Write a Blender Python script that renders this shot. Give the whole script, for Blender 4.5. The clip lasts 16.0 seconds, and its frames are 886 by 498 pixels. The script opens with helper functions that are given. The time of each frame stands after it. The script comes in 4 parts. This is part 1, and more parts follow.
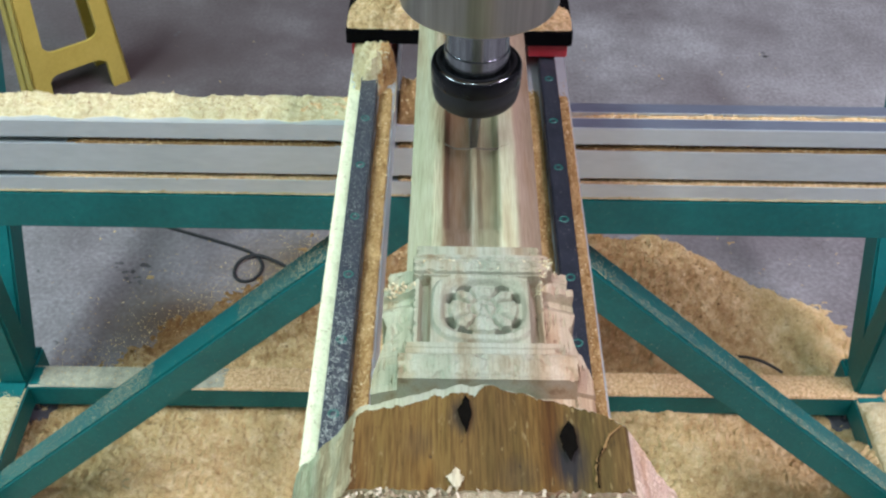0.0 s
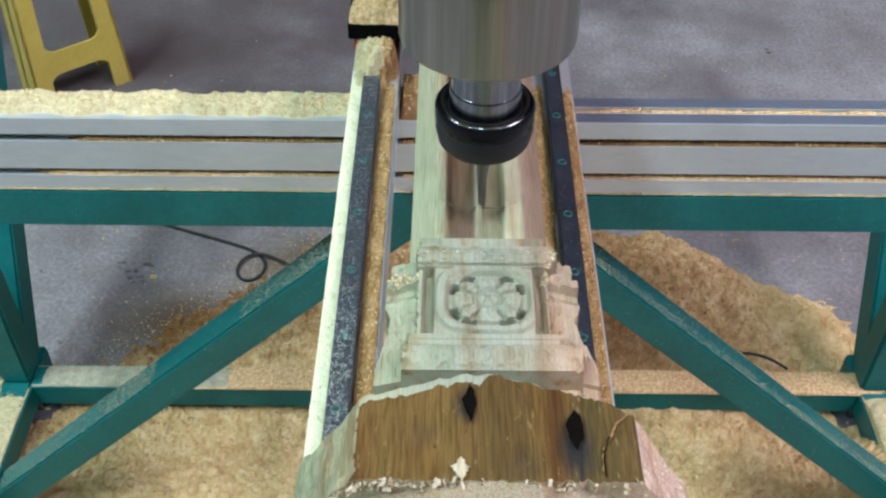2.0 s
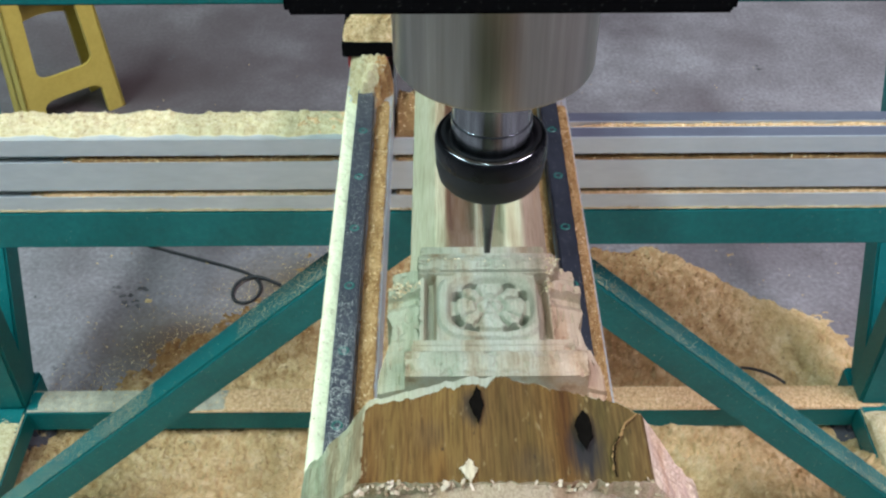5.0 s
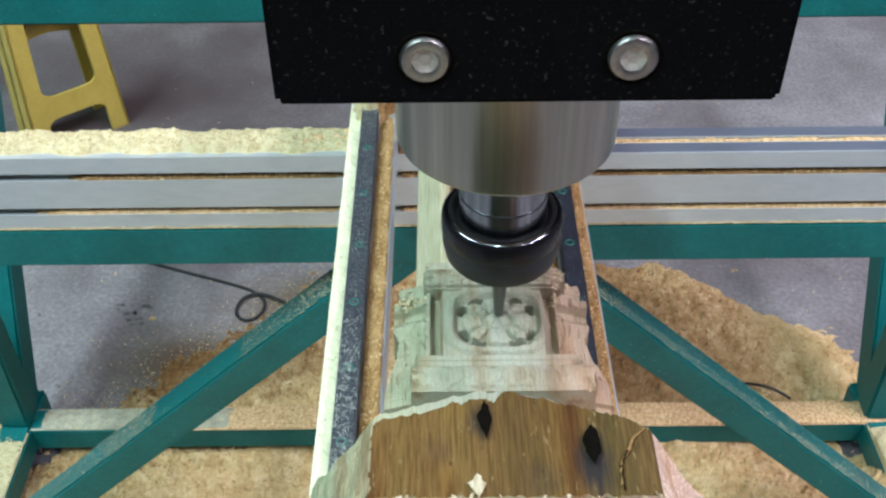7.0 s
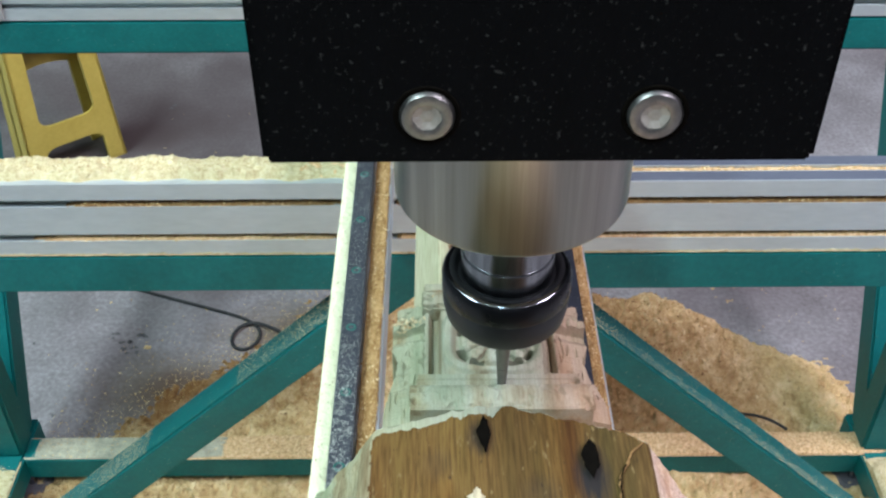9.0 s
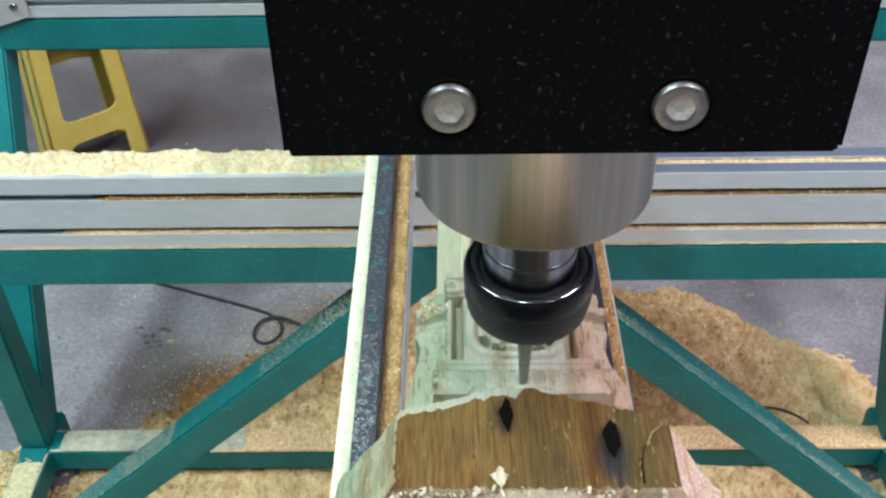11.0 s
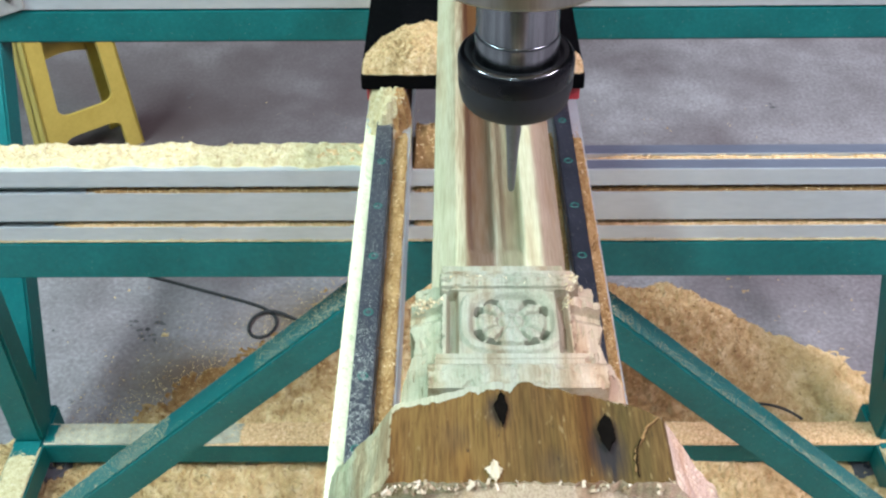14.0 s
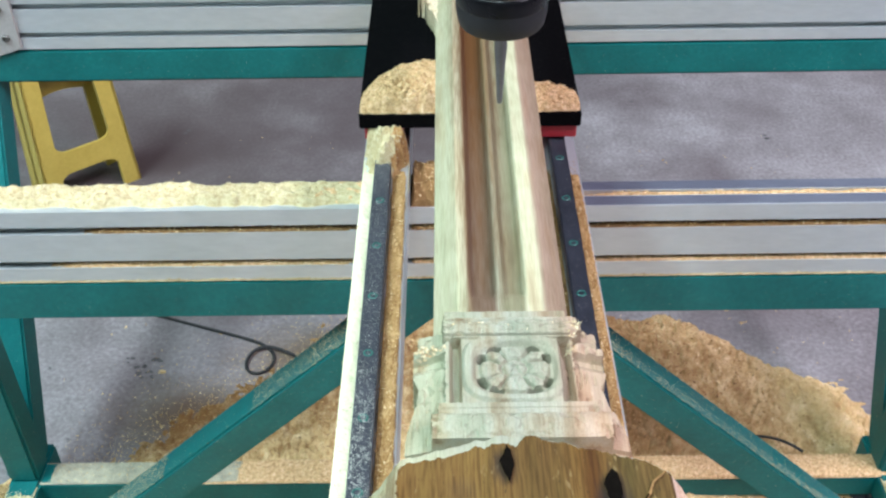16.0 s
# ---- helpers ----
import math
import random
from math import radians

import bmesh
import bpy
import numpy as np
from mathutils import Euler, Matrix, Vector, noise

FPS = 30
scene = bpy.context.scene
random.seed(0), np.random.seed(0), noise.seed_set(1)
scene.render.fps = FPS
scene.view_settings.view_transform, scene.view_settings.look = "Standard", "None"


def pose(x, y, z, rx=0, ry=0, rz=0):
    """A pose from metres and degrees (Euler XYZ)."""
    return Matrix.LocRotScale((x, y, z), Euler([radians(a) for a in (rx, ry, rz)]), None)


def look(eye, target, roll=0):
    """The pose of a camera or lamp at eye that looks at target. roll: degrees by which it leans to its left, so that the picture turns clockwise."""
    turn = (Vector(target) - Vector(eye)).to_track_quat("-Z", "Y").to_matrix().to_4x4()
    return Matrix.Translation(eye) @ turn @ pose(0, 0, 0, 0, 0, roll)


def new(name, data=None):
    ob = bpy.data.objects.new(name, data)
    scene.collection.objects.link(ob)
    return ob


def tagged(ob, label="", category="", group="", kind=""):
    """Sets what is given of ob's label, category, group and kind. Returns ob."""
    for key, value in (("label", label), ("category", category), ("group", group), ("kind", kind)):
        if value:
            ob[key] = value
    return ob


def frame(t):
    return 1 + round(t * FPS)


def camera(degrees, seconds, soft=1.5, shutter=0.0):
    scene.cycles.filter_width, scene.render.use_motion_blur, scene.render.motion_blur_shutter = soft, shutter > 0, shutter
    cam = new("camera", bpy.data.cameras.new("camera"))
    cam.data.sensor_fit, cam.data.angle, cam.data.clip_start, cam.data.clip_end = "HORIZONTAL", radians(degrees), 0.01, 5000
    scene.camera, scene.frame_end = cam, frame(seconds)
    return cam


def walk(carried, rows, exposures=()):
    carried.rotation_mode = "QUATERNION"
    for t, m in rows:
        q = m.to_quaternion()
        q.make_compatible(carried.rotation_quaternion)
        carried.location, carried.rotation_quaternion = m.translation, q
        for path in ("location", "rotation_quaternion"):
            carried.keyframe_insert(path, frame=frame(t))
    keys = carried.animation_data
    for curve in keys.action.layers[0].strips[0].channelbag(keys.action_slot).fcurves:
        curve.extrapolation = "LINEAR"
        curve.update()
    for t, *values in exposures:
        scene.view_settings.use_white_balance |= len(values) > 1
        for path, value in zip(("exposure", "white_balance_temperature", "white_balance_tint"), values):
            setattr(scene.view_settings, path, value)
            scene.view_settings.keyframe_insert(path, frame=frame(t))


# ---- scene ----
# World: x across the machine, y along the workpiece, z up from the floor.
LENS = 46.04
cam = camera(LENS, 16.0, soft=2.4)
RZ = 0.73  # top of the linear rails above the floor

# seconds, x, y, z, yaw, pitch, roll
PATH = [
    (0, -0.0105, -0.4491, 1.2419, 0.16, -43.70, 0.71),
    (0.5, -0.0106, -0.4500, 1.2423, -0.21, -43.79, 1.03),
    (1, -0.0111, -0.4485, 1.2388, 0.00, -43.77, 0.70),
    (1.5, -0.0107, -0.4490, 1.2378, 0.36, -43.54, 0.40),
    (2, -0.0106, -0.4488, 1.2368, 0.40, -43.70, 0.27),
    (2.5, -0.0107, -0.4489, 1.2360, 0.16, -43.78, 0.41),
    (3, -0.0109, -0.4490, 1.2340, 0.29, -43.87, -0.06),
    (3.5, -0.0113, -0.4498, 1.2334, 0.41, -43.79, -0.21),
    (4, -0.0123, -0.4512, 1.2309, -0.04, -43.35, -0.21),
    (6.5, -0.0143, -0.4520, 1.2313, 0.04, -41.59, -0.43),
    (7, -0.0147, -0.4524, 1.2309, 0.13, -41.49, -0.62),
    (7.5, -0.0150, -0.4522, 1.2309, -0.38, -41.19, -0.36),
    (8, -0.0155, -0.4538, 1.2301, 0.05, -40.22, -0.70),
    (8.5, -0.0158, -0.4555, 1.2303, 0.11, -40.16, -0.70),
    (9, -0.0160, -0.4576, 1.2292, -0.23, -39.71, -0.21),
    (9.2, -0.0163, -0.4598, 1.2307, 0.99, -39.10, -1.30),
    (9.3, -0.0165, -0.4609, 1.2314, 1.48, -39.09, -1.51),
    (9.5, -0.0168, -0.4631, 1.2329, 1.56, -39.20, -1.80),
    (10, -0.0170, -0.4646, 1.2320, 1.52, -39.88, -1.69),
    (12.5, -0.0168, -0.4630, 1.2296, 0.82, -39.95, -0.82),
    (13, -0.0168, -0.4633, 1.2293, 0.82, -40.01, -0.82),
    (13.5, -0.0165, -0.4632, 1.2289, 0.88, -40.07, -0.85),
    (14, -0.0170, -0.4638, 1.2294, 0.86, -40.18, -0.74),
    (14.5, -0.0169, -0.4634, 1.2307, 0.81, -39.69, -0.71),
    (15, -0.0175, -0.4617, 1.2330, 1.25, -38.86, -1.05),
    (15.5, -0.0177, -0.4616, 1.2342, 1.26, -38.48, -1.00),
    (16, -0.0193, -0.4595, 1.2347, 0.54, -38.53, -1.02),
]


# seconds, stops, kelvin, tint: the clip's camera brightens a little on the way
EXPOSURE = [(0.0, -0.47, 6500, 10), (2.0, -0.52, 6430, 8), (4.0, -0.53, 6430, 7), (6.5, -0.40, 6430, 7), (10.0, -0.32, 6430, 7), (12.5, -0.15, 6460, 8), (16.0, -0.13, 6490, 9.5)]


def aim(x, y, z, yaw, pitch, roll):
    return pose(x, y, z, 0, 0, yaw) @ pose(0, 0, 0, 90 + pitch) @ pose(0, 0, 0, 0, 0, roll)


walk(cam, [(t, aim(x, y, z, a, p, r)) for t, x, y, z, a, p, r in PATH], EXPOSURE)

# ---- light: a workshop hall under rows of ceiling lamps ----
world = bpy.data.worlds.new("hall_air")
world.use_nodes = True
world.node_tree.nodes["Background"].inputs[0].default_value = (0.80, 0.90, 1.0, 1)
world.node_tree.nodes["Background"].inputs[1].default_value = 0.03
scene.world = world


def area_lamp(name, eye, target, sx, sy, watts, colour):
    data = bpy.data.lights.new(name, "AREA")
    data.shape, data.size, data.size_y, data.energy, data.color = "RECTANGLE", sx, sy, watts, colour
    ob = new(name, data)
    ob.matrix_world = look(eye, target)
    return ob


# place, size across and along, and power of each row of lamps; the tubes on the east side are pinker
LAMPS = [(-3.3, -0.9, 4.5, 0.34, 2.8, 180), (-1.8, -0.9, 4.5, 0.34, 2.8, 225), (-0.55, -2.5, 4.5, 0.14, 1.2, 90), (1.9, -0.9, 4.5, 0.34, 2.8, 150), (3.3, -0.9, 4.5, 0.34, 2.8, 200)]
for lx, ly, lz, wide, long, watts in LAMPS:
    area_lamp("lamp_light", (lx, ly, lz - 0.03), (lx, ly, 0), wide, long, watts, (0.75, 1.0, 1.09) if lx < 0 else (1.06, 0.96, 1.20))


# ---- materials ----
def nodes_of(name):
    m = bpy.data.materials.new(name)
    m.use_nodes = True
    t = m.node_tree
    return m, t, t.nodes["Principled BSDF"], t.nodes.new, t.links.new


def ramp_of(node, stops):
    r = node.color_ramp
    while len(r.elements) > 1:
        r.elements.remove(r.elements[-1])
    for n, (p, c) in enumerate(stops):
        e = r.elements[0] if n == 0 else r.elements.new(p)
        e.position, e.color = p, (*c, 1)


def surface(name, stops, scale=40.0, stretch=(1, 1, 1), rough=0.5, rough_var=0.1, metal=0.0, bump=0.2, fine=400.0, depth=0.001, detail=6.0, spots=None, coat=0.0, blots=()):
    """Two scales of noise for colour, one for relief; spots: (colour, scale, threshold) of small flecks."""
    m, t, bsdf, node, link = nodes_of(name)
    tex, mp = node("ShaderNodeTexCoord"), node("ShaderNodeMapping")
    mp.inputs["Scale"].default_value = stretch
    link(tex.outputs["Object"], mp.inputs["Vector"])
    big, small = node("ShaderNodeTexNoise"), node("ShaderNodeTexNoise")
    for n, s, d in ((big, scale, detail), (small, fine, 4.0)):
        n.inputs["Scale"].default_value, n.inputs["Detail"].default_value = s, d
        n.inputs["Roughness"].default_value = 0.65
        link(mp.outputs["Vector"], n.inputs["Vector"])
    mixed = node("ShaderNodeMath")
    mixed.operation = "MULTIPLY_ADD"
    mixed.inputs[1].default_value = 0.45
    half = node("ShaderNodeMath")
    half.operation = "MULTIPLY"
    half.inputs[1].default_value = 0.55
    link(big.outputs["Fac"], half.inputs[0])
    link(small.outputs["Fac"], mixed.inputs[0])
    link(half.outputs[0], mixed.inputs[2])
    ramp = node("ShaderNodeValToRGB")
    ramp_of(ramp, stops)
    link(mixed.outputs[0], ramp.inputs["Fac"])
    colour = ramp.outputs["Color"]
    if spots:
        fleck = node("ShaderNodeTexNoise")
        fleck.inputs["Scale"].default_value = spots[1]
        fleck.inputs["Detail"].default_value = 3.0
        link(tex.outputs["Object"], fleck.inputs["Vector"])
        cut = node("ShaderNodeMapRange")
        cut.inputs["From Min"].default_value, cut.inputs["From Max"].default_value = spots[2], spots[2] + (spots[3] if len(spots) > 3 else 0.06)
        link(fleck.outputs["Fac"], cut.inputs["Value"])
        mix = node("ShaderNodeMix")
        mix.data_type = "RGBA"
        link(cut.outputs["Result"], mix.inputs["Factor"])
        link(colour, mix.inputs[6])
        mix.inputs[7].default_value = (*spots[0], 1)
        colour = mix.outputs[2]
    for bx, by, rx, ry, deep, dark in blots:  # broad soft patches of another tone
        off, size, wob, far, fade, blot_mix = node("ShaderNodeVectorMath"), node("ShaderNodeVectorMath"), node("ShaderNodeMath"), node("ShaderNodeVectorMath"), node("ShaderNodeMapRange"), node("ShaderNodeMix")
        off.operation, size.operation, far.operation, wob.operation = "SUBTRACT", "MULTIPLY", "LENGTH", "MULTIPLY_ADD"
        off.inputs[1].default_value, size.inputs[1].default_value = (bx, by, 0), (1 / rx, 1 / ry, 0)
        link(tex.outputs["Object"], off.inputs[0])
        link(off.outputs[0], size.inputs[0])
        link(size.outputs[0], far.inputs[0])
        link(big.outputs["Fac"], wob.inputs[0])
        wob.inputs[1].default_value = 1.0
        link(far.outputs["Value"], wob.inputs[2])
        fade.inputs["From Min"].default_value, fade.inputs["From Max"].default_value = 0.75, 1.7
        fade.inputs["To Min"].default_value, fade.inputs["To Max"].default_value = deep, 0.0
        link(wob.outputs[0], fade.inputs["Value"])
        blot_mix.data_type = "RGBA"
        link(fade.outputs["Result"], blot_mix.inputs["Factor"])
        link(colour, blot_mix.inputs[6])
        blot_mix.inputs[7].default_value = (*dark, 1)
        colour = blot_mix.outputs[2]
    link(colour, bsdf.inputs["Base Color"])
    rr = node("ShaderNodeMapRange")
    rr.inputs["To Min"].default_value, rr.inputs["To Max"].default_value = max(rough - rough_var, 0.02), min(rough + rough_var, 1)
    link(big.outputs["Fac"], rr.inputs["Value"])
    link(rr.outputs["Result"], bsdf.inputs["Roughness"])
    bsdf.inputs["Metallic"].default_value = metal
    bsdf.inputs["Coat Weight"].default_value = coat
    if bump:
        b = node("ShaderNodeBump")
        b.inputs["Strength"].default_value, b.inputs["Distance"].default_value = bump, depth
        link(mixed.outputs[0], b.inputs["Height"])
        link(b.outputs["Normal"], bsdf.inputs["Normal"])
    return m


# first two blots paint the far floor's shade; the other two are brown stains
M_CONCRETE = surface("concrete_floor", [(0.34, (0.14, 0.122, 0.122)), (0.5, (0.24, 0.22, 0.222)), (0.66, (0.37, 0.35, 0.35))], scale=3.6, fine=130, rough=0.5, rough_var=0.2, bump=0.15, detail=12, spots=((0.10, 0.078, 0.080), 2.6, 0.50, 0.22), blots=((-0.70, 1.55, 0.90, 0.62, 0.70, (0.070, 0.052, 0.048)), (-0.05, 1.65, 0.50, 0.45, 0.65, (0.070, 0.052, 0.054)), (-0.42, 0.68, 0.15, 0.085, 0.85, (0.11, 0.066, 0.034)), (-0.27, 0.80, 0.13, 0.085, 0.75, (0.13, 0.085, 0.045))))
M_PLASTER = surface("hall_plaster", [(0.3, (0.10, 0.105, 0.11)), (0.7, (0.15, 0.155, 0.16))], scale=2.0, fine=60, rough=0.8)
M_GREEN = surface("green_paint", [(0.3, (0.003, 0.090, 0.088)), (0.55, (0.005, 0.135, 0.130)), (0.8, (0.014, 0.19, 0.18))], scale=14, fine=220, rough=0.40, rough_var=0.12, bump=0.12, spots=((0.34, 0.36, 0.29), 420, 0.69))
M_GREEN.node_tree.nodes['Principled BSDF'].inputs['Specular IOR Level'].default_value = 0.3
M_TOP_REFLECTION = surface("painted_dark_reflection", [(0.3, (0.12, 0.13, 0.17)), (0.7, (0.17, 0.185, 0.23))], scale=30, stretch=(0.2, 1, 1), rough=0.45, metal=0.4, bump=0.05)
M_ALU = surface("anodised_aluminium", [(0.3, (0.52, 0.555, 0.565)), (0.7, (0.68, 0.715, 0.725))], scale=8, stretch=(0.25, 1, 1), fine=160, rough=0.42, rough_var=0.08, metal=0.6, bump=0.05)
M_PLATE = surface("dull_cast_aluminium", [(0.3, (0.40, 0.385, 0.37)), (0.7, (0.56, 0.54, 0.52))], scale=40, fine=300, rough=0.5, metal=0.5, bump=0.1)
M_DUST = surface("sawdust", [(0.36, (0.34, 0.17, 0.07)), (0.50, (0.70, 0.46, 0.23)), (0.63, (0.90, 0.70, 0.45))], scale=230, fine=1000, rough=0.95, rough_var=0.04, bump=0.9, depth=0.003)
M_PALE = surface("fine_pale_dust", [(0.34, (0.38, 0.27, 0.13)), (0.5, (0.58, 0.49, 0.28)), (0.66, (0.72, 0.65, 0.43))], scale=160, fine=800, rough=0.95, rough_var=0.04, bump=0.6, depth=0.002)
M_WHITE = surface("settled_white_dust", [(0.3, (0.70, 0.66, 0.43)), (0.6, (0.83, 0.79, 0.55))], scale=90, fine=900, rough=0.95, rough_var=0.03, bump=0.25, depth=0.001)
M_RUST = surface("orange_brown_sawdust", [(0.34, (0.17, 0.08, 0.026)), (0.50, (0.45, 0.25, 0.10)), (0.66, (0.68, 0.44, 0.21))], scale=90, fine=520, rough=0.95, rough_var=0.04, bump=1.0, depth=0.004)
M_GOLD = surface("golden_brown_dust", [(0.36, (0.17, 0.085, 0.025)), (0.50, (0.37, 0.22, 0.085)), (0.64, (0.55, 0.37, 0.17))], scale=170, stretch=(1, 0.35, 1), fine=900, rough=0.95, rough_var=0.04, bump=0.8, depth=0.002)
M_HEAP = surface("heaped_sawdust", [(0.36, (0.46, 0.28, 0.12)), (0.50, (0.67, 0.48, 0.235)), (0.63, (0.84, 0.66, 0.40))], scale=45, fine=700, rough=0.95, rough_var=0.04, bump=1.0, depth=0.004, blots=((0.15, 0.70, 0.22, 0.17, 0.78, (0.19, 0.082, 0.025)), (0.27, 0.58, 0.21, 0.12, 0.72, (0.19, 0.084, 0.027)), (-0.46, 0.64, 0.18, 0.12, 0.85, (0.16, 0.068, 0.018)), (-0.30, 0.74, 0.21, 0.15, 0.85, (0.17, 0.075, 0.02)), (-0.14, 0.78, 0.15, 0.14, 0.75, (0.18, 0.08, 0.023)), (0.45, 0.30, 0.14, 0.12, 0.45, (0.26, 0.14, 0.05)), (-0.55, 0.44, 0.10, 0.06, 0.5, (0.24, 0.12, 0.04))))
M_EARTH = surface("damp_sawdust", [(0.25, (0.10, 0.05, 0.018)), (0.5, (0.25, 0.14, 0.055)), (0.75, (0.38, 0.24, 0.11))], scale=50, fine=420, rough=0.95, rough_var=0.04, bump=1.0, depth=0.003)


for dusty_material in (M_DUST, M_PALE, M_WHITE, M_RUST, M_EARTH, M_GOLD, M_HEAP, M_CONCRETE):
    dusty_material.node_tree.nodes["Principled BSDF"].inputs["Specular IOR Level"].default_value = 0.15


def chips(name, stops):
    """Loose flakes, each of its own shade."""
    m, t, bsdf, node, link = nodes_of(name)
    geo, ramp = node("ShaderNodeNewGeometry"), node("ShaderNodeValToRGB")
    ramp_of(ramp, stops)
    link(geo.outputs["Random Per Island"], ramp.inputs["Fac"])
    link(ramp.outputs["Color"], bsdf.inputs["Base Color"])
    bsdf.inputs["Roughness"].default_value = 0.9
    return m


M_CHIP = chips("sawdust_flakes", [(0.0, (0.36, 0.20, 0.08)), (0.35, (0.52, 0.34, 0.145)), (0.8, (0.67, 0.48, 0.235)), (1.0, (0.80, 0.63, 0.37))])
M_BROWNCHIP = chips("brown_flakes", [(0.0, (0.13, 0.06, 0.02)), (0.4, (0.26, 0.135, 0.05)), (0.8, (0.38, 0.22, 0.09)), (1.0, (0.54, 0.35, 0.16))])
M_PCHIP = chips("pale_flakes", [(0.0, (0.34, 0.22, 0.10)), (0.4, (0.54, 0.44, 0.25)), (1.0, (0.72, 0.63, 0.42))])
M_CREAMCHIP = chips("cream_splinters", [(0.0, (0.16, 0.10, 0.05)), (0.4, (0.34, 0.26, 0.16)), (1.0, (0.54, 0.44, 0.33))])
M_RAIL = surface("dark_rail_steel", [(0.3, (0.020, 0.023, 0.032)), (0.7, (0.050, 0.055, 0.072))], scale=60, fine=700, rough=0.35, rough_var=0.1, metal=0.3, bump=0.1, spots=((0.30, 0.29, 0.26), 700, 0.66))
M_RAILDUST = surface("dusted_rail_steel", [(0.3, (0.025, 0.028, 0.038)), (0.7, (0.065, 0.07, 0.085))], scale=60, fine=700, rough=0.4, rough_var=0.1, metal=0.2, bump=0.1, spots=((0.52, 0.52, 0.48), 900, 0.57, 0.16))
M_PLUG = surface("green_plastic", [(0.3, (0.006, 0.09, 0.07)), (0.7, (0.012, 0.15, 0.12))], scale=200, rough=0.4)
M_BLACK = surface("black_coated_metal", [(0.3, (0.0008, 0.0008, 0.0010)), (0.7, (0.0022, 0.0022, 0.0028))], scale=120, fine=900, stretch=(1, 1, 0.4), rough=0.7, rough_var=0.1, bump=0.15, spots=((0.030, 0.029, 0.027), 850, 0.625, 0.12))
M_BLACK.node_tree.nodes['Principled BSDF'].inputs['Specular IOR Level'].default_value = 0.06
M_RED = surface("red_plastic", [(0.3, (0.42, 0.02, 0.03)), (0.7, (0.55, 0.04, 0.05))], scale=90, rough=0.45)
M_STEEL = surface("brushed_steel", [(0.34, (0.25, 0.24, 0.205)), (0.5, (0.34, 0.325, 0.285)), (0.66, (0.47, 0.45, 0.40))], scale=60, stretch=(1, 1, 0.03), fine=300, rough=0.31, rough_var=0.06, metal=1.0, bump=0.03)
M_CHROME = surface("polished_steel", [(0.36, (0.16, 0.17, 0.18)), (0.5, (0.27, 0.28, 0.30)), (0.62, (0.42, 0.43, 0.45))], scale=160, stretch=(1, 1, 0.02), rough=0.24, rough_var=0.05, metal=1.0, bump=0.0)
M_BOLT = surface("dull_bolt_steel", [(0.3, (0.16, 0.155, 0.145)), (0.7, (0.30, 0.29, 0.275))], scale=300, rough=0.40, rough_var=0.1, metal=1.0, bump=0.1)
M_LIP = surface("lip_reflection_steel", [(0.3, (0.50, 0.47, 0.40)), (0.7, (0.66, 0.62, 0.54))], scale=60, rough=0.4, rough_var=0.05, metal=0.7, bump=0.0)
M_SOCKET = surface("worn_socket_steel", [(0.3, (0.22, 0.185, 0.15)), (0.7, (0.48, 0.43, 0.38))], scale=260, rough=0.35, rough_var=0.1, metal=0.15, bump=0.3)
M_NUT = surface("blackened_steel", [(0.3, (0.004, 0.004, 0.005)), (0.7, (0.008, 0.008, 0.010))], scale=60, rough=0.28, rough_var=0.04, metal=0.0, bump=0.0)
M_NUT.node_tree.nodes['Principled BSDF'].inputs['Specular IOR Level'].default_value = 0.22
M_RIM = surface("rim_highlight_steel", [(0.3, (0.16, 0.16, 0.17)), (0.7, (0.26, 0.26, 0.27))], scale=60, rough=0.14, rough_var=0.04, metal=1.0, bump=0.0)
M_NUTLOW = surface("matt_black_steel", [(0.3, (0.012, 0.012, 0.013)), (0.7, (0.022, 0.022, 0.024))], scale=60, rough=0.5, rough_var=0.08, metal=0.2, bump=0.05)
M_CARBIDE = surface("grey_carbide", [(0.3, (0.16, 0.16, 0.16)), (0.7, (0.26, 0.26, 0.25))], scale=60, rough=0.3, metal=0.8, bump=0.0)
M_YELLOW = surface("yellow_plastic", [(0.3, (0.46, 0.33, 0.06)), (0.7, (0.60, 0.45, 0.10))], scale=12, fine=120, rough=0.4, bump=0.05)
M_RUBBER = surface("black_rubber", [(0.3, (0.012, 0.012, 0.012)), (0.7, (0.03, 0.03, 0.03))], scale=60, rough=0.7)
M_FOOT = surface("grey_rubber", [(0.3, (0.07, 0.065, 0.075)), (0.7, (0.13, 0.12, 0.135))], scale=60, rough=0.6)
M_LAMP = bpy.data.materials.new("lamp_glow")
M_LAMP.use_nodes = True
M_LAMP.node_tree.nodes["Principled BSDF"].inputs["Emission Color"].default_value = (0.93, 1, 0.96, 1)
M_LAMP.node_tree.nodes["Principled BSDF"].inputs["Emission Strength"].default_value = 6.0


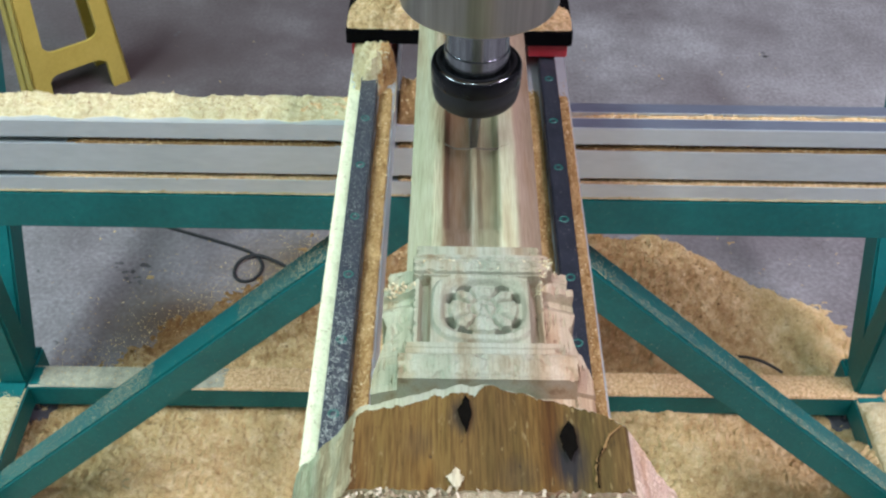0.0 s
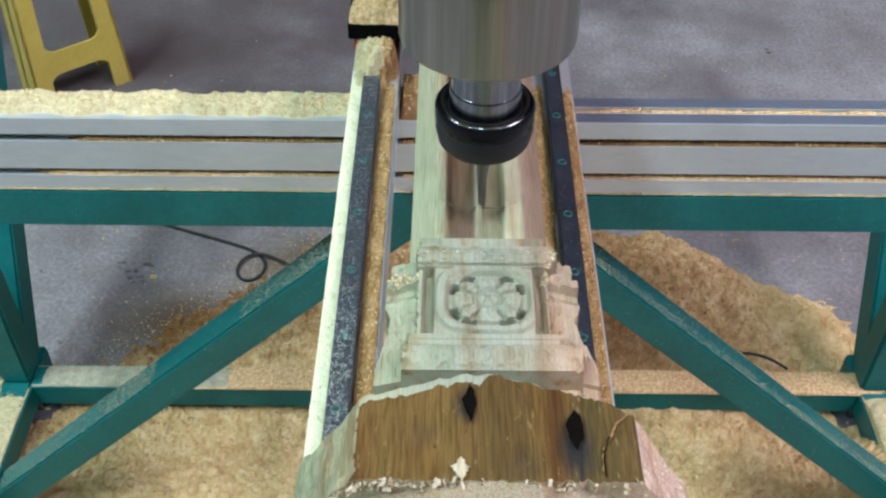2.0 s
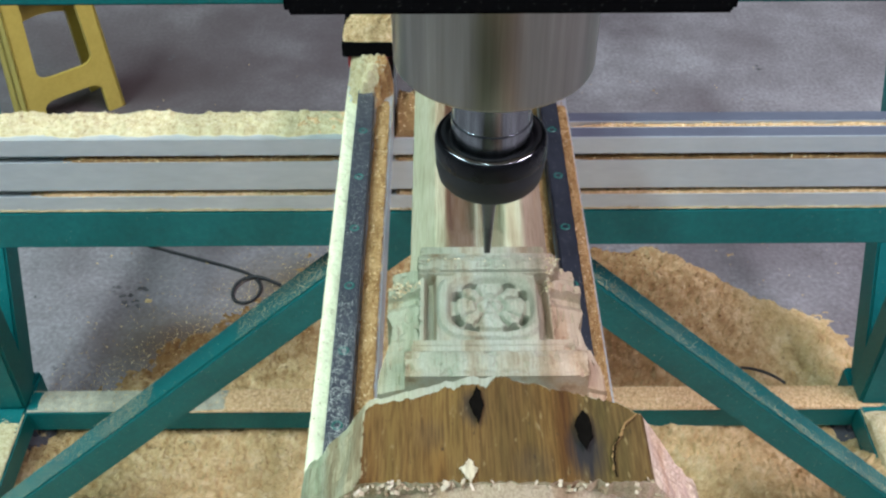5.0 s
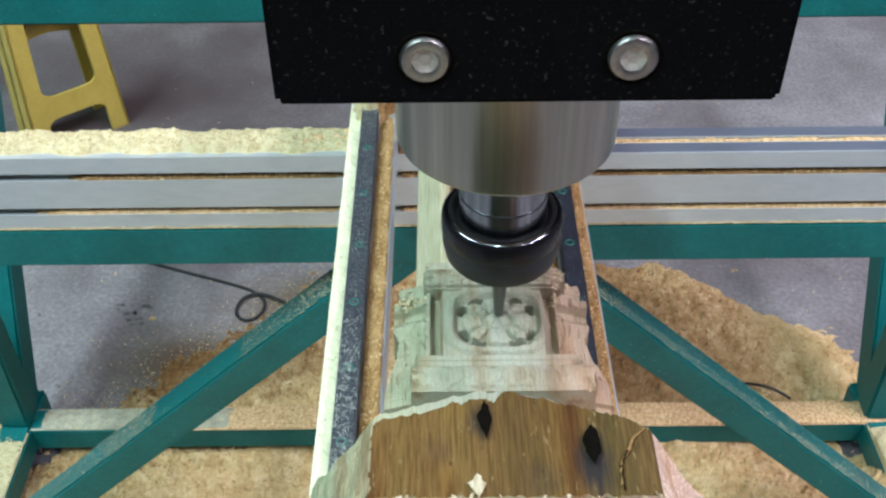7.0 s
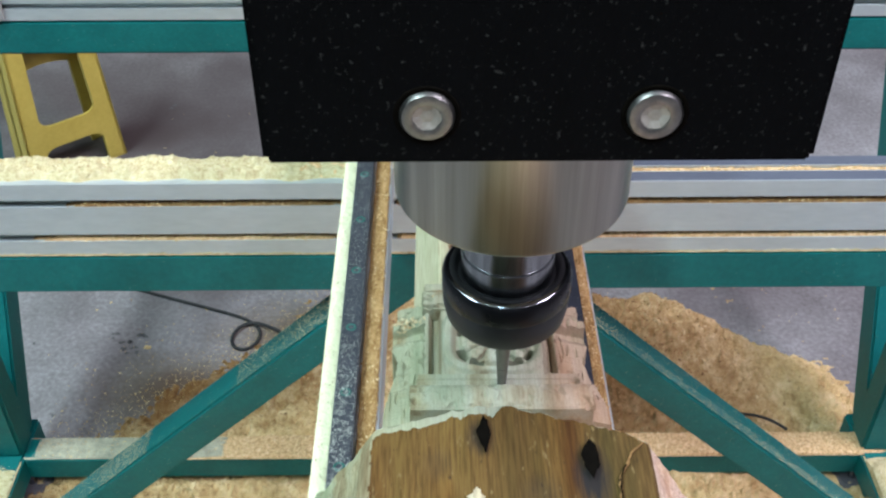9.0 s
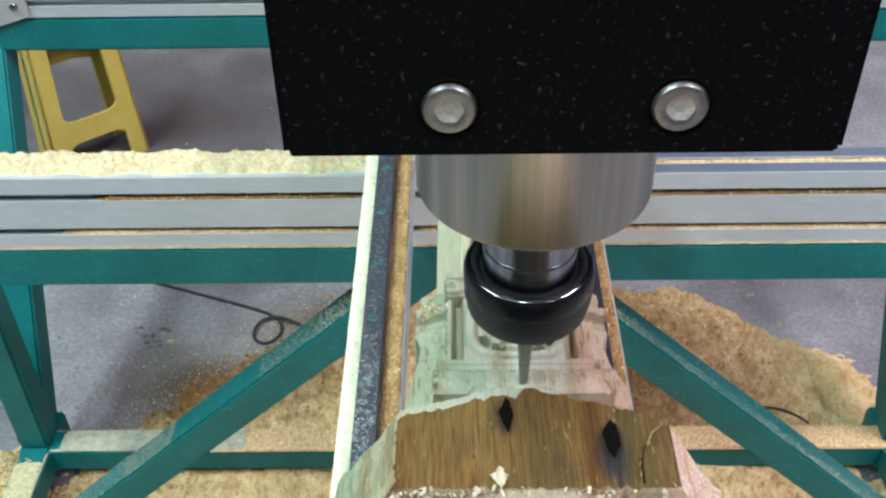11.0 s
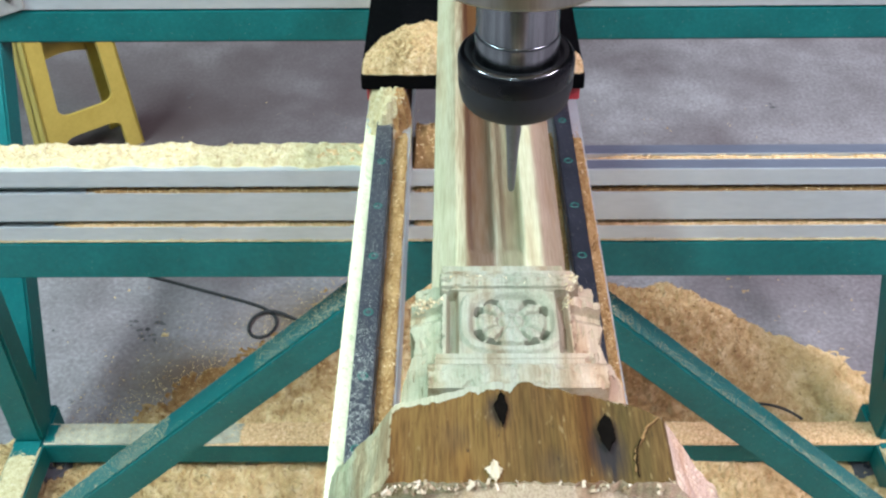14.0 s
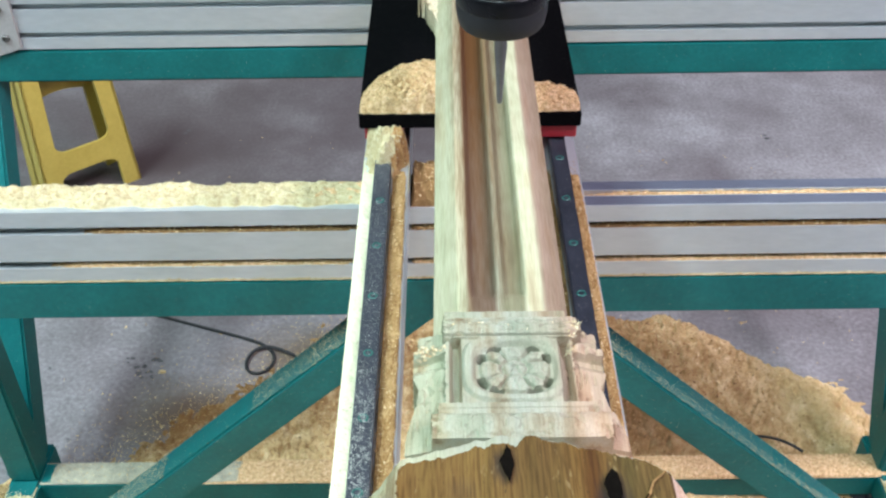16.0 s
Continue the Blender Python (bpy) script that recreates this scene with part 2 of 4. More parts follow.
def wood(name, stops, band=9.0, wobble=0.004, rough=0.75, grain=0.25, patch=0.0, run=0.04, blots=(), fleck=0.0):
    """Timber with bands of colour across x and the grain along y. stops are placed by x in metres."""
    m, t, bsdf, node, link = nodes_of(name)
    tex, sep = node("ShaderNodeTexCoord"), node("ShaderNodeSeparateXYZ")
    mp, mp2 = node("ShaderNodeMapping"), node("ShaderNodeMapping")
    mp.inputs["Scale"].default_value = (1, 0.12, 1)
    mp2.inputs["Scale"].default_value = (1, run, 1)
    for q in (mp, mp2):
        link(tex.outputs["Object"], q.inputs["Vector"])
    n1, n2, n3 = (node("ShaderNodeTexNoise") for _ in range(3))
    for n, s, q in ((n1, 70, mp), (n2, 1500, mp2), (n3, 55, None)):
        n.inputs["Scale"].default_value, n.inputs["Detail"].default_value = s, 5
        link((q.outputs["Vector"] if q else tex.outputs["Object"]), n.inputs["Vector"])
    link(tex.outputs["Object"], sep.inputs[0])
    shift = node("ShaderNodeMath")
    shift.operation = "MULTIPLY_ADD"
    shift.inputs[1].default_value = wobble * 2
    link(n1.outputs["Fac"], shift.inputs[0])
    link(sep.outputs[0], shift.inputs[2])
    rng = node("ShaderNodeMapRange")
    rng.inputs["From Min"].default_value, rng.inputs["From Max"].default_value = -0.05 + wobble, 0.05 + wobble
    link(shift.outputs[0], rng.inputs["Value"])
    ramp = node("ShaderNodeValToRGB")
    ramp_of(ramp, [((x + 0.05) / 0.1, c) for x, c in stops])
    link(rng.outputs["Result"], ramp.inputs["Fac"])
    g = node("ShaderNodeMix")
    g.data_type, g.blend_type = "RGBA", "MULTIPLY"
    g.inputs["Factor"].default_value = 1.0
    gr = node("ShaderNodeValToRGB")
    ramp_of(gr, [(0.35, (1 - grain * 1.6, 1 - grain * 1.8, 1 - grain * 2.0)), (0.6, (1, 1, 1))])
    link(n2.outputs["Fac"], gr.inputs["Fac"])
    link(ramp.outputs["Color"], g.inputs[6])
    link(gr.outputs["Color"], g.inputs[7])
    g2 = node("ShaderNodeMix")
    g2.data_type, g2.blend_type = "RGBA", "MULTIPLY"
    g2.inputs["Factor"].default_value = 1.0
    gr2 = node("ShaderNodeValToRGB")
    ramp_of(gr2, [(0.3, (0.88, 0.86, 0.83)), (0.6, (1, 1, 1))])
    link(n3.outputs["Fac"], gr2.inputs["Fac"])
    link(g.outputs[2], g2.inputs[6])
    link(gr2.outputs["Color"], g2.inputs[7])
    n4, tint, g3 = node("ShaderNodeTexNoise"), node("ShaderNodeValToRGB"), node("ShaderNodeMix")
    n4.inputs["Scale"].default_value, n4.inputs["Detail"].default_value = 95, 3
    link(mp.outputs["Vector"], n4.inputs["Vector"])
    ramp_of(tint, [(0.30, (0.62, 0.72, 0.62)), (0.44, (0.98, 1.0, 0.95)), (0.52, (1, 1, 1)), (0.61, (0.95, 0.85, 0.74)), (0.70, (0.55, 0.36, 0.24))])
    link(n4.outputs["Fac"], tint.inputs["Fac"])
    g3.data_type, g3.blend_type = "RGBA", "MULTIPLY"
    g3.inputs["Factor"].default_value = patch
    link(g2.outputs[2], g3.inputs[6])
    link(tint.outputs["Color"], g3.inputs[7])
    colour = g3.outputs[2]
    if fleck:  # small pale scuffs and dark pores
        for sc, lo, col in ((520, 0.66, (0.20, 0.14, 0.06)), (700, 0.67, (0.02, 0.012, 0.006))):
            sp, cutr, mx = node("ShaderNodeTexNoise"), node("ShaderNodeMapRange"), node("ShaderNodeMix")
            sp.inputs["Scale"].default_value, sp.inputs["Detail"].default_value = sc, 2
            mq = node("ShaderNodeMapping")
            mq.inputs["Scale"].default_value = (1, 0.35, 1)
            link(tex.outputs["Object"], mq.inputs["Vector"])
            link(mq.outputs["Vector"], sp.inputs["Vector"])
            cutr.inputs["From Min"].default_value, cutr.inputs["From Max"].default_value = lo, lo + 0.10
            cutr.inputs["To Max"].default_value = fleck
            link(sp.outputs["Fac"], cutr.inputs["Value"])
            mx.data_type = "RGBA"
            link(cutr.outputs["Result"], mx.inputs["Factor"])
            link(colour, mx.inputs[6])
            mx.inputs[7].default_value = (*col, 1)
            colour = mx.outputs[2]
    for bx, by, rx, ry, depth, *tone in blots:  # stains and browner streaks in the wood
        off, size, wob, far, fade, blot_mix = node("ShaderNodeVectorMath"), node("ShaderNodeVectorMath"), node("ShaderNodeMath"), node("ShaderNodeVectorMath"), node("ShaderNodeMapRange"), node("ShaderNodeMix")
        off.operation, size.operation, far.operation, wob.operation = "SUBTRACT", "MULTIPLY", "LENGTH", "MULTIPLY_ADD"
        off.inputs[1].default_value, size.inputs[1].default_value = (bx, by, 0), (1 / rx, 1 / ry, 0)
        link(tex.outputs["Object"], off.inputs[0])
        link(off.outputs[0], size.inputs[0])
        link(size.outputs[0], far.inputs[0])
        link(n2.outputs["Fac"], wob.inputs[0])
        wob.inputs[1].default_value = 0.7
        link(far.outputs["Value"], wob.inputs[2])
        fade.inputs["From Min"].default_value, fade.inputs["From Max"].default_value = 0.75, 1.45
        fade.inputs["To Min"].default_value, fade.inputs["To Max"].default_value = depth, 0.0
        link(wob.outputs[0], fade.inputs["Value"])
        blot_mix.data_type = "RGBA"
        link(fade.outputs["Result"], blot_mix.inputs["Factor"])
        link(colour, blot_mix.inputs[6])
        blot_mix.inputs[7].default_value = (*(tone[0] if tone else (0.016, 0.014, 0.014)), 1)
        colour = blot_mix.outputs[2]
    link(colour, bsdf.inputs["Base Color"])
    bsdf.inputs["Roughness"].default_value = rough
    bsdf.inputs["Specular IOR Level"].default_value = 0.18
    b = node("ShaderNodeBump")
    b.inputs["Strength"].default_value, b.inputs["Distance"].default_value = 0.25, 0.0006
    link(n2.outputs["Fac"], b.inputs["Height"])
    link(b.outputs["Normal"], bsdf.inputs["Normal"])
    return m


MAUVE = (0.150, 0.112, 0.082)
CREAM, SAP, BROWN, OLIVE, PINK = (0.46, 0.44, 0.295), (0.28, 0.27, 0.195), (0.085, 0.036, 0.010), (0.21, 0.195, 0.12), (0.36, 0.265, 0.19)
# mauve and olive bands lie along the two flutes, cream beside them
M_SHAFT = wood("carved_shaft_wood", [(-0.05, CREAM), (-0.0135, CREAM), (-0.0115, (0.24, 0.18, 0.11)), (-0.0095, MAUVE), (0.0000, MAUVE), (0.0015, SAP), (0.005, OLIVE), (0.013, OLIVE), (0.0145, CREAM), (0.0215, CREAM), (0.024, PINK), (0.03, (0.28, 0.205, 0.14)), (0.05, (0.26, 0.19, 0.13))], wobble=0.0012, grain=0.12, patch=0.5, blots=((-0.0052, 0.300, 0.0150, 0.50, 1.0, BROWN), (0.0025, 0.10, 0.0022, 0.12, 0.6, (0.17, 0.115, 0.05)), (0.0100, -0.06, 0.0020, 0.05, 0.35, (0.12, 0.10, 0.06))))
M_CARVED = wood("carved_plinth_wood", [(-0.05, (0.37, 0.375, 0.25)), (-0.024, (0.33, 0.34, 0.235)), (-0.016, (0.31, 0.32, 0.24)), (0.006, (0.29, 0.30, 0.235)), (0.018, (0.34, 0.32, 0.245)), (0.024, (0.29, 0.235, 0.17)), (0.029, (0.42, 0.31, 0.225)), (0.05, (0.38, 0.27, 0.195))], wobble=0.005, grain=0.12, patch=0.8)
M_OLD = wood("weathered_timber", [(-0.05, (0.120, 0.066, 0.018)), (-0.012, (0.150, 0.088, 0.024)), (0.003, (0.100, 0.056, 0.016)), (0.016, (0.135, 0.078, 0.021)), (0.028, (0.115, 0.068, 0.021)), (0.05, (0.105, 0.060, 0.018))], wobble=0.006, grain=0.26, patch=0.9, run=0.06, fleck=0.8, blots=((0.0242, -0.2850, 0.0054, 0.0130, 0.97), (-0.0050, -0.2705, 0.0042, 0.0075, 0.65), (-0.0170, -0.2800, 0.0050, 0.0060, 0.25), (0.0100, -0.2900, 0.0060, 0.0070, 0.3)))
M_FRESH = wood("fresh_cut_timber", [(-0.05, (0.36, 0.355, 0.24)), (-0.02, (0.44, 0.41, 0.28)), (0.03, (0.56, 0.42, 0.31)), (0.042, (0.62, 0.46, 0.36)), (0.05, (0.60, 0.43, 0.34))], wobble=0.006, grain=0.22, patch=0.8, run=0.12)
M_TENON = wood("turned_end_wood", [(-0.05, (0.44, 0.40, 0.27)), (-0.02, (0.52, 0.42, 0.29)), (0.03, (0.60, 0.45, 0.34)), (0.05, (0.62, 0.44, 0.34))], wobble=0.006, grain=0.12, patch=0.5, run=0.5)
M_SHOULDER = wood("torn_shoulder_wood", [(-0.05, (0.26, 0.20, 0.125)), (-0.02, (0.33, 0.26, 0.17)), (0.02, (0.30, 0.23, 0.16)), (0.05, (0.46, 0.34, 0.27))], wobble=0.008, grain=0.22, patch=0.6, run=0.7)
M_SPLIT = wood("split_pale_wood", [(-0.05, (0.56, 0.52, 0.37)), (0.05, (0.50, 0.46, 0.33))], wobble=0.006, grain=0.16, patch=0.5, run=0.2)
# flat black that paints the dark of recesses which have no depth
M_RECESS = surface("painted_recess_black", [(0.3, (0.003, 0.0025, 0.002)), (0.7, (0.006, 0.005, 0.004))], scale=200, rough=1.0)
M_RECESS.node_tree.nodes["Principled BSDF"].inputs["Specular IOR Level"].default_value = 0.0
M_CUT_LINE = surface("dark_cut_line", [(0.3, (0.035, 0.028, 0.022)), (0.7, (0.09, 0.065, 0.04))], scale=260, rough=0.9)


# ---- mesh helpers ----
def thing(name, label, category, x=0, y=0, z=0, group="", kind=""):
    ob = new(name)
    ob.location = (x, y, z)
    ob.empty_display_size = 0.05
    return tagged(ob, label, category, group, kind)


def obj(name, bm, material, parent=None, label="", smooth=False):
    me = bpy.data.meshes.new(name)
    bm.normal_update()
    if smooth:
        for e in bm.edges:
            e.smooth = len(e.link_faces) == 2 and e.calc_face_angle(0) < 0.6
    bm.to_mesh(me)
    bm.free()
    if smooth:
        for p in me.polygons:
            p.use_smooth = True
    me.materials.append(material)
    ob = new(name, me)
    ob.parent = parent
    if label:
        tagged(ob, label)
    return ob


part = obj


def box(bm, x0, x1, y0, y1, z0, z1, bevel=0.0, m=None):
    r = bmesh.ops.create_cube(bm, size=1)["verts"]
    bmesh.ops.scale(bm, vec=(x1 - x0, y1 - y0, z1 - z0), verts=r)
    bmesh.ops.translate(bm, vec=((x0 + x1) / 2, (y0 + y1) / 2, (z0 + z1) / 2), verts=r)
    if bevel:
        edges = list({e for v in r for e in v.link_edges})
        out = bmesh.ops.bevel(bm, geom=edges, offset=bevel, segments=2, affect="EDGES")
        r = list({v for f in out["faces"] for v in f.verts} | {v for v in r if v.is_valid})
    if m is not None:
        bmesh.ops.transform(bm, matrix=m, verts=r)
    return bm


def boxed(*a, **k):
    return box(bmesh.new(), *a, **k)


def tube(p, q, w, h, bevel=0.003, up=(0, 0, 1)):
    """A square tube from p to q, w wide and h high."""
    p, q = Vector(p), Vector(q)
    d = (q - p).normalized()
    side = d.cross(Vector(up)).normalized()
    top = side.cross(d)
    m = Matrix((side, d, top)).transposed().to_4x4()
    m.translation = (p + q) / 2
    n = (q - p).length / 2
    return boxed(-w / 2, w / 2, -n, n, -h / 2, h / 2, bevel=bevel, m=m)


def lathe(profile, steps=48, m=None, bm=None):
    """A turned body about z from (radius, height) pairs."""
    bm = bm or bmesh.new()
    rings = []
    for r, z in profile:
        if r < 1e-6:
            rings.append([bm.verts.new((0, 0, z))])
        else:
            rings.append([bm.verts.new((r * math.cos(2 * math.pi * k / steps), r * math.sin(2 * math.pi * k / steps), z)) for k in range(steps)])
    for a, b in zip(rings, rings[1:]):
        for k in range(steps):
            n = (k + 1) % steps
            if len(a) == 1 and len(b) > 1:
                bm.faces.new((a[0], b[n], b[k]))
            elif len(b) == 1 and len(a) > 1:
                bm.faces.new((a[k], a[n], b[0]))
            elif len(a) > 1:
                bm.faces.new((a[k], a[n], b[n], b[k]))
    bmesh.ops.recalc_face_normals(bm, faces=bm.faces[:])
    if m is not None:
        bmesh.ops.transform(bm, matrix=m, verts=bm.verts[:])
    return bm


def flake(verts, faces, at, size):
    """A bent chip of wood at a place."""
    turn = Euler((random.uniform(-0.9, 0.9), random.uniform(-0.9, 0.9), random.uniform(0, 6.3))).to_matrix()
    long, wide, bend = size, size * random.uniform(0.25, 0.6), size * random.uniform(0.05, 0.3)
    n = len(verts)
    for a, b, c in ((-1, -1, 0), (1, -1, 0), (1, 1, 0), (-1, 1, 0), (0, -1, 1), (0, 1, 1)):
        verts.append(tuple(Vector(at) + turn @ Vector((a * long / 2, b * wide / 2, c * bend))))
    faces.extend([(n, n + 4, n + 5, n + 3), (n + 4, n + 1, n + 2, n + 5)])


def field(name, x0, x1, nx, y0, y1, ny, height, material, parent=None, floor_z=None, keep=None, label="", smooth=True, flakes=None, tint=None):
    """A relief z = height(x, y) over a rectangle, closed below at floor_z if given; keep(x, y) leaves cells out."""
    xs, ys = np.linspace(x0, x1, nx), np.linspace(y0, y1, ny)
    verts = [(float(x), float(y), float(height(x, y))) for y in ys for x in xs]
    faces = []
    for j in range(ny - 1):
        for i in range(nx - 1):
            if keep is None or keep((xs[i] + xs[i + 1]) / 2, (ys[j] + ys[j + 1]) / 2):
                faces.append((j * nx + i, j * nx + i + 1, (j + 1) * nx + i + 1, (j + 1) * nx + i))
    if floor_z is not None:
        ring = [i for i in range(nx)] + [j * nx + nx - 1 for j in range(1, ny)] + [(ny - 1) * nx + i for i in range(nx - 2, -1, -1)] + [j * nx for j in range(ny - 2, 0, -1)]
        base = len(verts)
        verts += [(verts[i][0], verts[i][1], floor_z) for i in ring]
        for k in range(len(ring)):
            n = (k + 1) % len(ring)
            faces.append((ring[k], base + k, base + n, ring[n]))
    solid = len(faces)
    if flakes:  # (count, smallest, largest, material, where)
        count, small, large, chip, where = flakes
        for _ in range(count):
            x, y = random.uniform(x0, x1), random.uniform(y0, y1)
            if where is not None and not where(x, y):
                continue
            flake(verts, faces, (x, y, height(x, y) + small * 0.3), random.uniform(small, large))
    me = bpy.data.meshes.new(name)
    me.from_pydata(verts, [], faces)
    for n, p in enumerate(me.polygons):
        p.use_smooth = smooth and n < solid
        p.material_index = 1 if n >= solid else 0
    me.materials.append(material)
    if flakes:
        me.materials.append(flakes[3])
    if tint:  # (material, where)
        me.materials.append(tint[0])
        for p in me.polygons:
            if p.material_index == 0 and tint[1](p.center.x, p.center.y):
                p.material_index = len(me.materials) - 1
    ob = new(name, me)
    ob.parent = parent
    if label:
        tagged(ob, label)
    return ob


def nz(x, y, s, z=0.0):
    return noise.noise((x * s, y * s, z))


def fbm(x, y, s, z=0.0):
    return nz(x, y, s, z) * 0.6 + nz(x, y, s * 2.3, z + 3) * 0.3 + nz(x, y, s * 5.1, z + 7) * 0.15


def smooth(a, b, v):
    u = min(max((v - a) / (b - a), 0.0), 1.0)
    return u * u * (3 - 2 * u)


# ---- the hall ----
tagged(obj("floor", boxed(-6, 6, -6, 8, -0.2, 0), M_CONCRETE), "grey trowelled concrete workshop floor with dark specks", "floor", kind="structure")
tagged(obj("ceiling", boxed(-6, 6, -6, 8, 4.72, 4.9), M_PLASTER), "plain dull grey workshop ceiling", "ceiling", kind="structure")
for nm, dims in (("wall_west", (-6.2, -6, -6.2, 8.2, 0, 4.72)), ("wall_east", (6, 6.2, -6.2, 8.2, 0, 4.72)), ("wall_north", (-6, 6, 8, 8.2, 0, 4.72)), ("wall_south", (-6, 6, -6.2, -6, 0, 4.72))):
    tagged(obj(nm, boxed(*dims), M_PLASTER), "plain dull grey plastered workshop wall", "wall", kind="structure")
for lx, ly, lz, wide, long, watts in LAMPS:
    lamp = thing("ceiling_lamp", "long white tube lamp fixed under the ceiling", "ceiling lamp", lx, ly, lz, group="ceiling lamps")
    part("housing", boxed(-wide / 2 - 0.03, wide / 2 + 0.03, -long / 2 - 0.05, long / 2 + 0.05, 0.0, 0.22, bevel=0.01), M_PLASTER, lamp)
    part("diffuser", boxed(-wide / 2, wide / 2, -long / 2, long / 2, -0.012, 0.0), M_LAMP, lamp, "glowing diffuser")

# ---- the green steel stand ----
stand = thing("machine_stand", "dusty green painted square steel tube machine stand", "machine stand")
BY, FY = 0.3032, 0.7774  # front faces of the two cross beams
GT, GB = RZ - 0.1365, RZ - 0.1863
part("cross_beam", boxed(-0.64, 0.64, BY - 0.001, BY + 0.042, GB, GT, bevel=0.004), M_GREEN, stand)
part("cross_beam", boxed(-0.64, 0.64, FY - 0.001, FY + 0.042, GB, GT, bevel=0.004), M_GREEN, stand)
LZ = RZ - 0.65
part("stretcher", boxed(-0.60, 0.572, 0.474, 0.514, LZ - 0.043, LZ, bevel=0.004), M_GREEN, stand)
for s, off in ((-1, 0.0), (1, -0.027)):
    bx = s * 0.618 + off
    part("base_tube", boxed(bx - 0.022, bx + 0.022, -0.55, 0.55, LZ - 0.043, LZ + 0.001, bevel=0.004), M_GREEN, stand)
    part("brace", tube((s * 0.030, BY + 0.02, RZ - 0.158), (s * 0.60, BY + 0.02, RZ - 0.693), 0.04, 0.04, up=(0, 1, 0)), M_GREEN, stand)
    part("leg", tube((bx + s * 0.0055, 0.505, LZ - 0.01), (bx + s * 0.0295, FY + 0.02, GB), 0.045, 0.045, up=(1, 0, 0)), M_GREEN, stand)
    part("post", boxed(bx - 0.021, bx + 0.021, 0.478, 0.520, LZ + 0.001, RZ - 0.14, bevel=0.004), M_GREEN, stand)


# ---- aluminium cross profiles, 40 by 80 with T slots ----
def slotted(w, h, length, slots_side, slots_top):
    """Outline of a profile in (y, z) swept along x; slots_side: heights on the front, slots_top: depths on the top."""
    s, d, lip = 0.004, 0.012, 0.0028
    pts = [(0, 0)]
    for z in sorted(slots_side):
        pts += [(0, z - s), (lip, z - s), (lip, z - 2 * s), (d, z - 2 * s), (d, z + 2 * s), (lip, z + 2 * s), (lip, z + s), (0, z + s)]
    pts += [(0, h)]
    for y in sorted(slots_top):
        pts += [(y - s, h), (y - s, h - 0.010), (y + s, h - 0.010), (y + s, h)]
    pts += [(w, h), (w, 0)]
    bm = bmesh.new()
    a = [bm.verts.new((-length / 2, y, z)) for y, z in pts]
    b = [bm.verts.new((length / 2, y, z)) for y, z in pts]
    for k in range(len(pts)):
        n = (k + 1) % len(pts)
        bm.faces.new((a[k], a[n], b[n], b[k]))
    bm.faces.new(a[::-1])
    bm.faces.new(b)
    bmesh.ops.recalc_face_normals(bm, faces=bm.faces[:])
    return bm


for y0 in (BY, FY):
    prof = thing("aluminium_profile", "silver slotted aluminium profile lying on a green beam", "aluminium profile", 0, y0, RZ - 0.1365, group="cross profiles")
    part("profile", slotted(0.038, 0.0815, 1.22, [0.020, 0.060], [0.020]), M_ALU, prof)
    # added strips: the top's dark reflection, put into their colour
    for y1 in (0.0015, 0.0250):
        part("reflection_strip", boxed(0.098, 0.608, y1, y1 + 0.0130, 0.0805, 0.0819), M_TOP_REFLECTION, prof, "blue-grey strip painted for the top's dark reflection")
    for s in (-1, 1):
        bm = bmesh.new()
        outline = [(0.577, 0.088), (0.577, 0.004), (0.592, -0.001), (0.660, -0.022), (0.660, 0.088)]
        for y1 in (-0.0065, -0.0005):
            bm.faces.new([bm.verts.new((s * x, y1, z)) for x, z in outline])
        bm.verts.ensure_lookup_table()
        for k in range(5):
            n = (k + 1) % 5
            bm.faces.new([bm.verts[i] for i in (k, n, n + 5, k + 5)])
        bmesh.ops.recalc_face_normals(bm, faces=bm.faces[:])
        bmesh.ops.bevel(bm, geom=bm.edges[:], offset=0.0008, segments=1, affect="EDGES")
        plate = part("end_plate", bm, M_PLATE, prof, "dull silver end bracket with a slanted foot")
        for z in (0.020, 0.060):
            part("bolt", lathe([(0, 0.0015), (0.0022, 0.0016), (0.0026, 0.0042), (0.0042, 0.0042), (0.0049, 0.0030), (0.0050, -0.001)], 24, pose(s * 0.593, -0.0065, z, 90)), M_BOLT, plate, "round steel bolt head")

# ---- bed: two tubes with linear rails ----
TT = RZ - 0.0125
for cx in (-0.0757, 0.0745):
    bed = thing("bed_profile", "square aluminium bed profile lying across the slotted beams", "aluminium profile", cx, 0, TT, group="bed profiles")
    part("profile", boxed(-0.02, 0.02, -0.44, 0.88, -0.039, 0, bevel=0.0012), M_ALU, bed)
    rx = cx + (-0.0015 if cx < 0 else 0.002)
    rail = thing("linear_rail", "dark steel linear rail with green bolt plugs", "linear rail", rx, 0, TT + 0.0005, group="linear rails")
    part("rail", boxed(-0.0072, 0.0072, -0.42, 0.86, 0, 0.012, bevel=0.0012), M_RAILDUST if cx < 0 else M_RAIL, rail)
    for k in range(-6, 14):
        part("bolt_plug", lathe([(0.0021, -0.001), (0.0023, 0.0003), (0.0030, 0.0006), (0.0036, 0.0001), (0.0036, -0.002)], 20, pose(0, 0.06 * k, 0.012)), M_PLUG, rail)



